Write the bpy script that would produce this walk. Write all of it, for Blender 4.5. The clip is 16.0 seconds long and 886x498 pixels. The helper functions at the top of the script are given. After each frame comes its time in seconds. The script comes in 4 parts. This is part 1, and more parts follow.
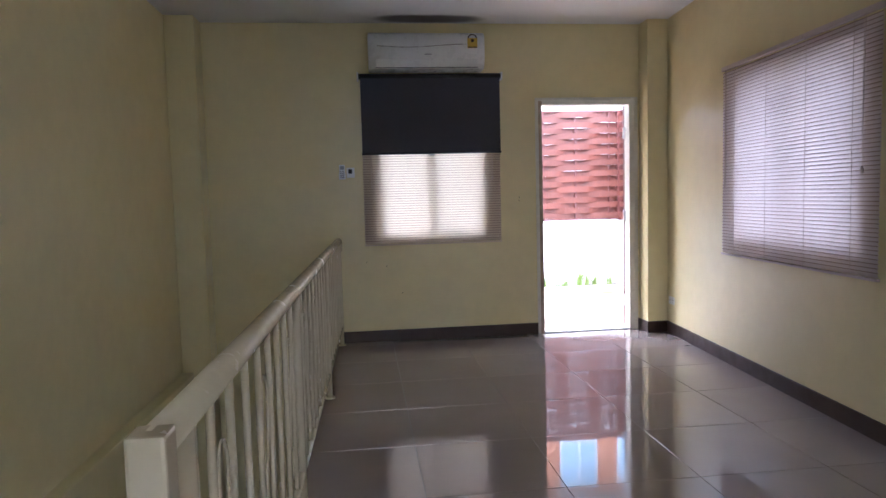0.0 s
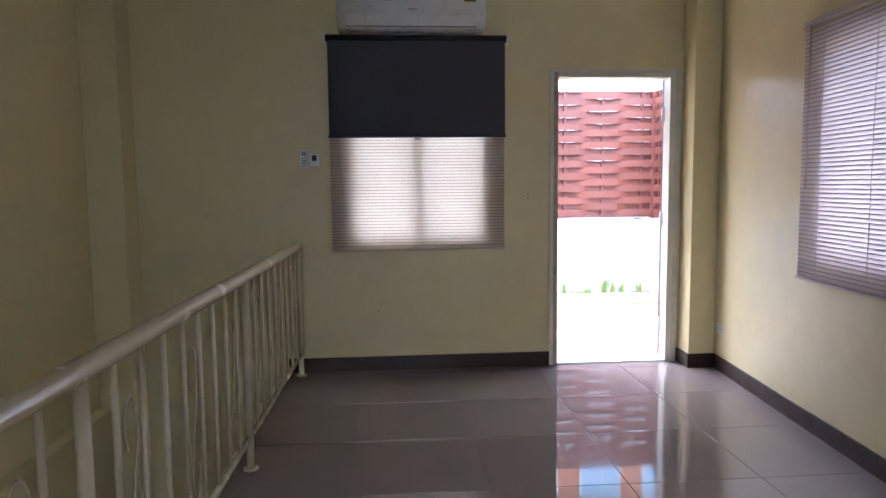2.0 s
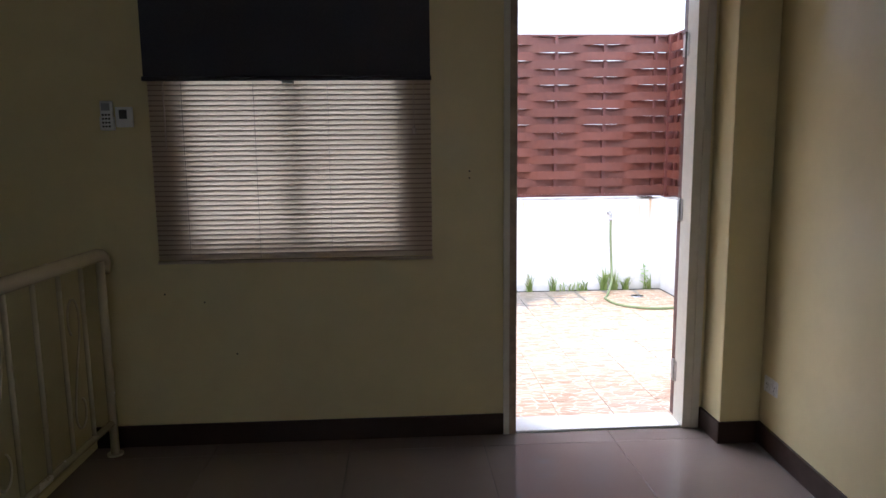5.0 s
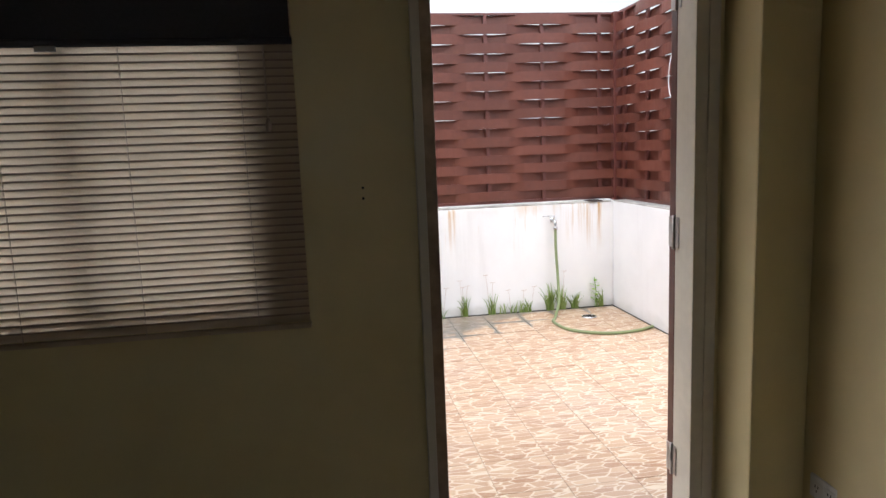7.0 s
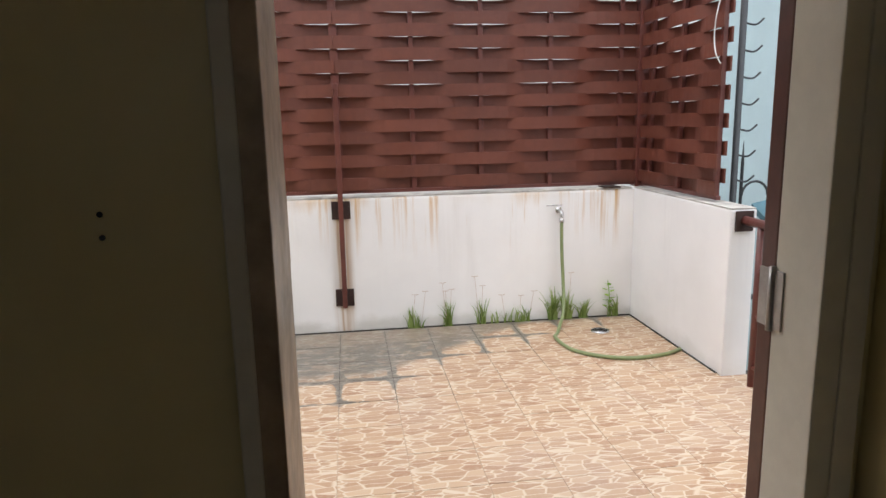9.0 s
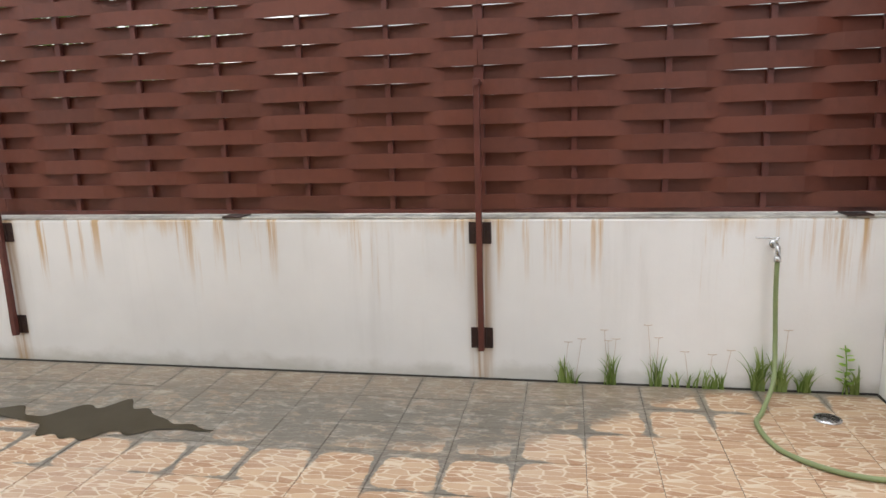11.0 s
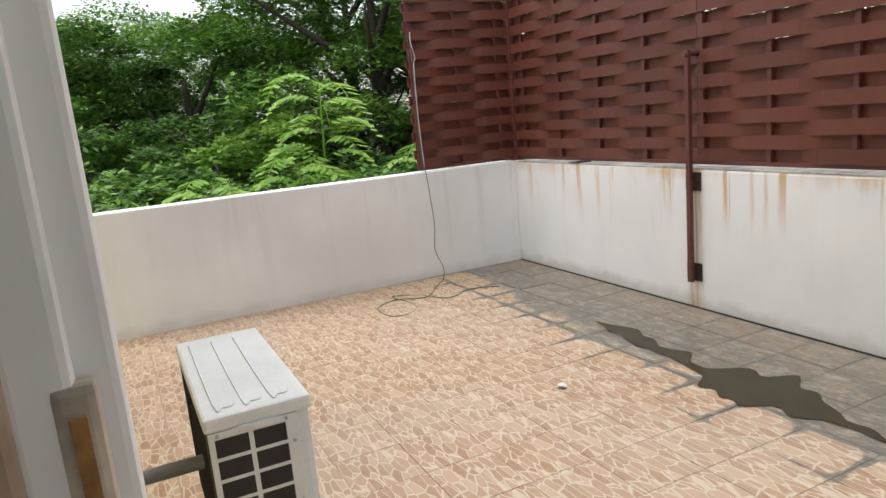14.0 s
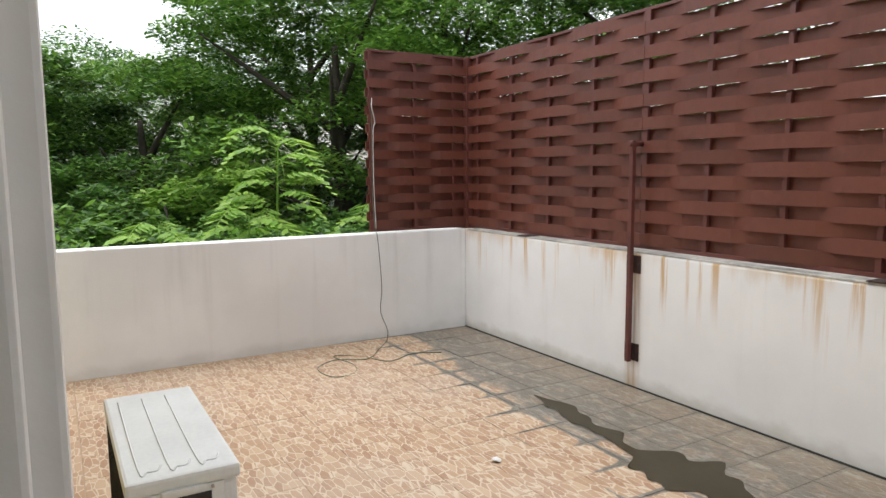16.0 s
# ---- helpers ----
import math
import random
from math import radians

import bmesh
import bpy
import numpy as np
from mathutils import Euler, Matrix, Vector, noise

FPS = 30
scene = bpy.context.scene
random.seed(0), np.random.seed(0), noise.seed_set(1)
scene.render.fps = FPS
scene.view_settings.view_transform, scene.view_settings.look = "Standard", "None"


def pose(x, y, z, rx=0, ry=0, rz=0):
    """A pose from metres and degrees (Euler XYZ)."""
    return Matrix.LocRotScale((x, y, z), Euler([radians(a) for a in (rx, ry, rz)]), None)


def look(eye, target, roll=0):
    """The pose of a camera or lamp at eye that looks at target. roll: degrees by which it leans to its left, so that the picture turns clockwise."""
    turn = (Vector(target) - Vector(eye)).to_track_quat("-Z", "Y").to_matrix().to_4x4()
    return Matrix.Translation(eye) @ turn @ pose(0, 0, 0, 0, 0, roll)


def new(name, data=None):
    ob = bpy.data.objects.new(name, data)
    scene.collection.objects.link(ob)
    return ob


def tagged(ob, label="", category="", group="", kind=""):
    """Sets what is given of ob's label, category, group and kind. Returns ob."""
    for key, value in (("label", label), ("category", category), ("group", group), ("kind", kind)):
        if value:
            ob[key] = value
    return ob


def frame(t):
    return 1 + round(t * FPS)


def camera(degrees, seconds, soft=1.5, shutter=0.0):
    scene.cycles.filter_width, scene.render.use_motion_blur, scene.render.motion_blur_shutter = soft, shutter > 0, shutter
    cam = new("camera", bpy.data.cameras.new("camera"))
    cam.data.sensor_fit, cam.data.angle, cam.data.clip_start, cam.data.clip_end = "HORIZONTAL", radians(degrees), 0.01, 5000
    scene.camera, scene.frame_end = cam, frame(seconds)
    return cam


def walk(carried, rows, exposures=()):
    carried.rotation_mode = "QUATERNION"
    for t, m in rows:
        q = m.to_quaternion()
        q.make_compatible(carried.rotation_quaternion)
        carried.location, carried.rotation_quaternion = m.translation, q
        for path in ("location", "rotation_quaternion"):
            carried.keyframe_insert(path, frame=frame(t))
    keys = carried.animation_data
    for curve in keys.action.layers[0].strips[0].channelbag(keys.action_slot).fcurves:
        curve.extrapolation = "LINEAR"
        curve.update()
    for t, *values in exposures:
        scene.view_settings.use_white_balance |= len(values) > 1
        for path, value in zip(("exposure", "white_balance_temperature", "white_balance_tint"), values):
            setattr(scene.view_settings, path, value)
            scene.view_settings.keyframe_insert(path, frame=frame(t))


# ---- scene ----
cam = camera(66.7, 16.0)
PATH = [
    (0, (0.429, 0.672, 1.244), (0.662, 2.652, 1.09), -1.5),
    (0.5, (0.534, 0.967, 1.259), (0.751, 2.948, 1.087), -0.5),
    (1, (0.63, 1.23, 1.263), (0.806, 3.211, 1.059), -0.5),
    (1.5, (0.724, 1.553, 1.298), (0.885, 3.537, 1.103), -1.2),
    (2, (0.845, 1.839, 1.296), (0.998, 3.824, 1.105), -0.6),
    (2.5, (0.941, 2.117, 1.32), (1.056, 4.106, 1.141), -1.0),
    (3, (1.051, 2.415, 1.298), (1.203, 4.395, 1.064), -0.2),
    (3.5, (1.12, 2.655, 1.305), (1.267, 4.633, 1.048), -0.9),
    (4, (1.236, 2.955, 1.294), (1.379, 4.935, 1.048), -1.3),
    (4.2, (1.3, 3.053, 1.307), (1.416, 5.033, 1.047), -0.6),
    (6.3, (1.641, 4.238, 1.296), (1.805, 6.21, 1.005), -1.1),
    (6.5, (1.648, 4.313, 1.291), (1.84, 6.283, 1.007), -1.2),
    (7, (1.721, 4.573, 1.319), (2.031, 6.528, 1.032), -2.2),
    (7.5, (1.820, 4.835, 1.314), (2.173, 6.783, 1.024), -2.1),
    (8, (1.899, 5.044, 1.305), (2.242, 6.993, 1.002), -1.4),
    (8.2, (1.944, 5.154, 1.304), (2.293, 7.098, 0.979), -0.8),
    (10.3, (2.461, 6.248, 1.397), (2.445, 8.209, 1.007), -1.3),
    (10.5, (2.517, 6.334, 1.397), (2.441, 8.295, 1.012), -0.8),
    (11, (2.536, 6.508, 1.391), (2.169, 8.435, 1.002), -1.8),
    (11.5, (2.506, 6.632, 1.373), (1.832, 8.469, 0.959), -2.2),
    (12, (2.465, 6.713, 1.372), (1.464, 8.39, 0.94), -2.8),
    (12.5, (2.39, 6.722, 1.348), (1.117, 8.203, 0.916), -2.3),
    (13, (2.337, 6.743, 1.326), (0.905, 8.07, 0.889), -1.0),
    (13.5, (2.277, 6.749, 1.325), (0.708, 7.902, 0.865), -1.2),
    (14, (2.238, 6.765, 1.321), (0.466, 7.607, 0.93), -5.2),
    (14.5, (2.219, 6.763, 1.322), (0.363, 7.428, 0.986), -5.4),
    (15, (2.262, 6.749, 1.353), (0.378, 7.34, 1.036), -4.4),
    (15.5, (2.282, 6.747, 1.393), (0.394, 7.366, 1.162), -2.9),
    (16, (2.282, 6.757, 1.382), (0.562, 7.752, 1.153), -0.4),
]
EXPOSURES = [(0, 3.95, 5050, 19), (2.5, 3.75, 5000, 18), (4.2, 2.75, 5150, 18), (6.3, 1.85, 5900, 14), (8.2, 1.45, 6150, 13), (10.3, 0.98, 6400, 11), (13, 1.0, 6350, 10), (16, 1.02, 6350, 10)]
walk(cam, [(t, look(eye, target, roll)) for t, eye, target, roll in PATH], EXPOSURES)


# ---- world and light ----
world = bpy.data.worlds.new("overcast_sky")
scene.world = world
world.use_nodes = True
wn, wl = world.node_tree.nodes, world.node_tree.links
sky = wn.new("ShaderNodeTexSky")
sky.sky_type, sky.sun_disc, sky.sun_elevation, sky.sun_rotation = "NISHITA", False, radians(56), radians(330)
sky.air_density, sky.dust_density = 1.4, 3.0
grey = wn.new("ShaderNodeHueSaturation")
grey.inputs["Saturation"].default_value = 0.3
wl.new(sky.outputs[0], grey.inputs["Color"])
wl.new(grey.outputs[0], wn["Background"].inputs[0])
wn["Background"].inputs[1].default_value = 0.15
sun = new("sun", bpy.data.lights.new("sun", "SUN"))
sun.data.energy, sun.data.angle, sun.data.color = 1.35, radians(90), (1.0, 0.97, 0.92)
sun.matrix_world = look((-3, -17, 25), (0, 0, 0))


def window_light(name, eye, target, w, h, watts, colour=(1.0, 0.97, 0.92)):
    lamp = new(name, bpy.data.lights.new(name, "AREA"))
    lamp.data.shape, lamp.data.size, lamp.data.size_y, lamp.data.energy, lamp.data.color = "RECTANGLE", w, h, watts, colour
    lamp.matrix_world = look(eye, target)
    return lamp


# The south window is unseen and assumed; its lamp adds weak fill light.
window_light("daylight_south_window", (1.0, -2.35, 1.5), (1.0, 0, 1.5), 2.0, 1.3, 0.28)
window_light("daylight_east_window", (3.12, 4.385, 1.44), (2.0, 4.385, 1.44), 1.1, 1.0, 0.66, (1.0, 0.96, 0.90))
window_light("daylight_north_window", (1.035, 6.595, 1.5), (1.035, 5, 1.5), 0.88, 1.15, 1.75, (0.86, 0.95, 1.0))


# ---- materials ----
class Net:
    """A node material with short calls for its nodes."""

    def __init__(self, name, rough=0.6, metal=0.0):
        self.m = bpy.data.materials.new(name)
        self.m.use_nodes = True
        self.t = self.m.node_tree
        self.b = self.t.nodes["Principled BSDF"]
        self.b.inputs["Roughness"].default_value = rough
        self.b.inputs["Metallic"].default_value = metal

    def put(self, socket, v):
        if isinstance(v, (int, float)):
            socket.default_value = v
        elif isinstance(v, tuple):
            socket.default_value = v if len(v) == 3 and socket.type == "VECTOR" else (*v[:3], 1)
        else:
            self.t.links.new(v, socket)

    def node(self, kind, **ins):
        n = self.t.nodes.new(kind)
        for k, v in ins.items():
            self.put(n.inputs[k.replace("_", " ")], v)
        return n

    def math(self, op, a, b=0.0, clamp=False):
        n = self.t.nodes.new("ShaderNodeMath")
        n.operation, n.use_clamp = op, clamp
        self.put(n.inputs[0], a)
        self.put(n.inputs[1], b)
        return n.outputs[0]

    def step(self, v, lo, hi, to0=0.0, to1=1.0):
        n = self.t.nodes.new("ShaderNodeMapRange")
        n.interpolation_type = "SMOOTHSTEP"
        for i, x in enumerate((v, lo, hi, to0, to1)):
            self.put(n.inputs[i], x)
        return n.outputs[0]

    def mix(self, f, a, b):
        n = self.t.nodes.new("ShaderNodeMix")
        n.data_type = "RGBA"
        self.put(n.inputs[0], f)
        self.put(n.inputs[6], a)
        self.put(n.inputs[7], b)
        return n.outputs[2]

    def where(self):
        return self.t.nodes.new("ShaderNodeNewGeometry").outputs["Position"]

    def local(self):
        return self.t.nodes.new("ShaderNodeTexCoord").outputs["Object"]

    def chance(self):
        return self.t.nodes.new("ShaderNodeObjectInfo").outputs["Random"]

    def island(self):
        return self.t.nodes.new("ShaderNodeNewGeometry").outputs["Random Per Island"]

    def scaled(self, v, s, add=(0, 0, 0)):
        n = self.t.nodes.new("ShaderNodeVectorMath")
        n.operation = "MULTIPLY_ADD"
        for i, x in enumerate((v, s, add)):
            self.put(n.inputs[i], x)
        return n.outputs[0]

    def axes(self, v):
        n = self.t.nodes.new("ShaderNodeSeparateXYZ")
        self.t.links.new(v, n.inputs[0])
        return n.outputs

    def noise(self, v, scale, detail=4.0, rough=0.55):
        n = self.node("ShaderNodeTexNoise", Vector=v, Scale=scale, Detail=detail, Roughness=rough)
        return n.outputs[0]

    def bump(self, h, strength=0.2, far=0.01):
        n = self.node("ShaderNodeBump", Height=h, Strength=strength, Distance=far)
        self.t.links.new(n.outputs[0], self.b.inputs["Normal"])

    def colour(self, c):
        self.put(self.b.inputs["Base Color"], c)

    def rough(self, v):
        self.put(self.b.inputs["Roughness"], v)


def shade(c, k):
    return tuple(x * k for x in c)


def plain(name, c, rough=0.5, metal=0.0, vary=0.12, big=1.5, fine=40.0, bump=0.06, per_object=0.0):
    """Paint, metal, plastic: a colour with blotches and grain."""
    n = Net(name, rough, metal)
    p = n.where()
    f = n.math("ADD", n.math("MULTIPLY", n.noise(p, big), 0.6), n.math("MULTIPLY", n.noise(p, fine), 0.4))
    if per_object:
        f = n.math("ADD", f, n.math("MULTIPLY", n.math("SUBTRACT", n.chance(), 0.5), per_object))
    n.colour(n.mix(n.step(f, 0.3, 0.7), shade(c, 1 - vary), shade(c, 1 + vary)))
    n.rough(n.step(n.noise(p, fine * 0.4), 0.3, 0.7, max(rough - 0.06, 0.02), rough + 0.08))
    if bump:
        n.bump(n.noise(p, fine * 3), bump, 0.004)
    return n.m


CREAM = (0.68, 0.58, 0.305)
wall_paint = plain("cream wall paint", CREAM, 0.38, vary=0.05, big=0.8, fine=9, bump=0.05)


def ceiling_material():
    """White paint, darkened in an oval above the air conditioner."""
    n = Net("white ceiling paint", 0.7)
    p = n.where()
    x, y, z = n.axes(p)
    ex = n.math("DIVIDE", n.math("ABSOLUTE", n.math("SUBTRACT", x, 1.02)), 0.48)
    ey = n.math("DIVIDE", n.math("ABSOLUTE", n.math("SUBTRACT", y, 6.36)), 0.14)
    r = n.math("ADD", n.math("POWER", ex, 3.0), n.math("POWER", ey, 2.0))
    dark_oval = n.step(n.math("ADD", r, n.math("MULTIPLY", n.noise(p, 6), 0.5)), 0.5, 1.5, 0.8, 0.0)
    c = n.mix(n.noise(p, 1.0), (0.70, 0.69, 0.68), (0.76, 0.75, 0.74))
    n.colour(n.mix(dark_oval, c, (0.10, 0.09, 0.085)))
    n.bump(n.noise(p, 60), 0.04, 0.004)
    return n.m


ceiling_paint = ceiling_material()
trim_paint = plain("pale door frame paint", (0.62, 0.58, 0.48), 0.4, vary=0.06, big=4, fine=30)
rust_orange = plain("orange rust", (0.32, 0.16, 0.05), 0.8, vary=0.4, big=40, fine=120)
# Left jamb only; the right one has the pale frame paint.
jamb_tan = plain("tan left jamb", (0.36, 0.265, 0.18), 0.45, vary=0.3, big=9, fine=30)
latch_paint = plain("rust-stained latch paint", (0.42, 0.36, 0.28), 0.5, vary=0.35, big=25, fine=80)
jamb_paint = plain("white jamb paint", (0.74, 0.72, 0.69), 0.45, vary=0.05, big=5, fine=30)
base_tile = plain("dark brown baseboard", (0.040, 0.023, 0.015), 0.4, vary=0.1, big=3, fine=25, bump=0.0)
base_tile.node_tree.nodes["Principled BSDF"].inputs["Specular IOR Level"].default_value = 0.25
rail_paint = plain("cream gloss railing paint", (0.55, 0.47, 0.31), 0.20, vary=0.04, big=3, fine=30, bump=0.0)
grout_dark = plain("taupe grout", (0.14, 0.12, 0.11), 0.8, vary=0.2)
stair_dark = plain("dark brown stair tread", (0.06, 0.045, 0.035), 0.35, vary=0.2)
white_plastic = plain("white plastic", (0.70, 0.70, 0.69), 0.3, vary=0.03, bump=0)
grey_plastic = plain("grey plastic", (0.30, 0.30, 0.31), 0.45, vary=0.05, bump=0)
black_plastic = plain("black plastic", (0.012, 0.012, 0.014), 0.4, vary=0.1, bump=0)
roller_cloth = plain("charcoal roller blind cloth", (0.055, 0.054, 0.066), 0.85, vary=0.08, big=2, fine=300, bump=0.15)
roller_tube = plain("black roller blind cassette", (0.012, 0.012, 0.013), 0.45, vary=0.1)
yellow_label = plain("yellow energy label", (0.62, 0.40, 0.04), 0.5, vary=0.05, bump=0)
blind_cord = plain("pale blind cord", (0.55, 0.45, 0.38), 0.7, vary=0.06, bump=0)
fence_paint = plain("red-brown painted fence slat", (0.122, 0.035, 0.0205), 0.5, vary=0.16, big=1.2, fine=22, bump=0.12, per_object=0.25)
steel_paint = plain("dark red-brown painted steel", (0.115, 0.034, 0.026), 0.4, vary=0.2, big=6, fine=40, bump=0.15)
rust_steel = plain("rusty dark steel plate", (0.035, 0.016, 0.012), 0.7, vary=0.4, big=12, fine=60, bump=0.3)
chrome = plain("worn chrome", (0.55, 0.55, 0.55), 0.25, 0.9, vary=0.15, big=20, fine=90)
hinge_steel = plain("dull steel hinge", (0.40, 0.38, 0.36), 0.4, 0.8, vary=0.15, big=20, fine=90)
door_wood = plain("dark red-brown door wood", (0.10, 0.032, 0.02), 0.4, vary=0.25, big=3, fine=30)
hose_green = plain("pale green garden hose", (0.22, 0.27, 0.12), 0.45, vary=0.12, big=6, fine=40)
wire_grey = plain("grey-green wire", (0.10, 0.13, 0.09), 0.6, vary=0.2)
cord_white = plain("white nylon cord", (0.6, 0.6, 0.58), 0.8, vary=0.1)
condenser_white = plain("weathered white sheet metal", (0.66, 0.68, 0.68), 0.42, vary=0.07, big=6, fine=60)
dark_coil = plain("black condenser coil", (0.012, 0.012, 0.013), 0.5, vary=0.3)
pipe_foam = plain("grey pipe insulation", (0.24, 0.24, 0.25), 0.8, vary=0.15)
bark = plain("dark tree bark", (0.05, 0.04, 0.03), 0.9, vary=0.3, big=5, fine=30, bump=0.4)
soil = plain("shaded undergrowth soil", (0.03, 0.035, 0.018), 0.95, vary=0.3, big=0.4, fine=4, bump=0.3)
iron = plain("blackened iron", (0.04, 0.045, 0.05), 0.5, vary=0.2)
roof_blue = plain("blue-green roof tile", (0.035, 0.11, 0.14), 0.4, vary=0.15)
house_blue = plain("pale blue render", (0.50, 0.62, 0.64), 0.7, vary=0.05)
house_orange = plain("orange render", (0.48, 0.20, 0.11), 0.7, vary=0.06)
house_white = plain("white render", (0.75, 0.75, 0.74), 0.7, vary=0.04)
curtain_blue = plain("pale blue curtain", (0.35, 0.48, 0.60), 0.7, vary=0.2, big=0.4, fine=6)
litter_white = plain("white crumpled paper", (0.7, 0.7, 0.7), 0.7, vary=0.1)
grit = plain("dirty dark joint", (0.035, 0.032, 0.026), 0.9, vary=0.4, big=8, fine=60)


def glass_material():
    n = Net("clear window glass", 0.02)
    n.b.inputs["Transmission Weight"].default_value = 1.0
    n.colour((0.95, 0.97, 0.97))
    return n.m


glass = glass_material()


def slat_material(name, c, see):
    """Thin blind slats that let light through."""
    n = Net(name, 0.5)
    p = n.where()
    col = n.mix(n.noise(p, 30), shade(c, 0.93), shade(c, 1.05))
    n.colour(col)
    tr = n.node("ShaderNodeBsdfTranslucent", Color=col)
    mixed = n.t.nodes.new("ShaderNodeMixShader")
    mixed.inputs[0].default_value = see
    n.t.links.new(n.b.outputs[0], mixed.inputs[1])
    n.t.links.new(tr.outputs[0], mixed.inputs[2])
    n.t.links.new(mixed.outputs[0], n.t.nodes["Material Output"].inputs[0])
    return n.m


slat_beige = slat_material("pinkish beige blind slat", (0.60, 0.485, 0.355), 0.36)
slat_pink = slat_material("pale pinkish white blind slat", (0.60, 0.50, 0.48), 0.34)


# Shadow line where closed slats overlap, put into colour on each slat's top strip.
slat_shadow_strip = plain("opaque slat shadow line", (0.30, 0.22, 0.18), 0.5, vary=0.05, bump=0)


def leaf_material(name, dark, light, see=0.35):
    n = Net(name, 0.5)
    f = n.math("ADD", n.math("MULTIPLY", n.island(), 0.55), n.math("MULTIPLY", n.noise(n.where(), 0.7), 0.5))
    col = n.mix(n.step(f, 0.25, 0.85), dark, light)
    n.colour(col)
    tr = n.node("ShaderNodeBsdfTranslucent", Color=col)
    mixed = n.t.nodes.new("ShaderNodeMixShader")
    mixed.inputs[0].default_value = see
    n.t.links.new(n.b.outputs[0], mixed.inputs[1])
    n.t.links.new(tr.outputs[0], mixed.inputs[2])
    n.t.links.new(mixed.outputs[0], n.t.nodes["Material Output"].inputs[0])
    return n.m


leaf_dark = leaf_material("dark green leaves", (0.032, 0.090, 0.018), (0.19, 0.37, 0.065))
leaf_mid = leaf_material("green leaves", (0.05, 0.130, 0.020), (0.24, 0.43, 0.070))
leaf_bright = leaf_material("bright young leaves", (0.20, 0.38, 0.05), (0.42, 0.60, 0.13), 0.45)
grass_leaf = leaf_material("weed blades", (0.16, 0.25, 0.05), (0.34, 0.44, 0.14), 0.4)


def floor_tile_material():
    n = Net("polished taupe floor tile", 0.07)
    p = n.where()
    f = n.math("ADD", n.math("MULTIPLY", n.noise(p, 3), 0.5), n.math("MULTIPLY", n.chance(), 0.3))
    c = n.mix(n.step(f, 0.2, 0.75), (0.200, 0.158, 0.136), (0.230, 0.186, 0.162))
    n.b.inputs["IOR"].default_value = 1.6
    speck = n.step(n.noise(p, 260, 2), 0.62, 0.7)
    n.colour(n.mix(n.math("MULTIPLY", speck, 0.25), c, (0.17, 0.15, 0.14)))
    n.rough(n.step(n.noise(p, 2.2), 0.35, 0.7, 0.03, 0.07))
    n.bump(n.noise(p, 1.7, 2), 0.02, 0.01)
    return n.m


floor_tile = floor_tile_material()


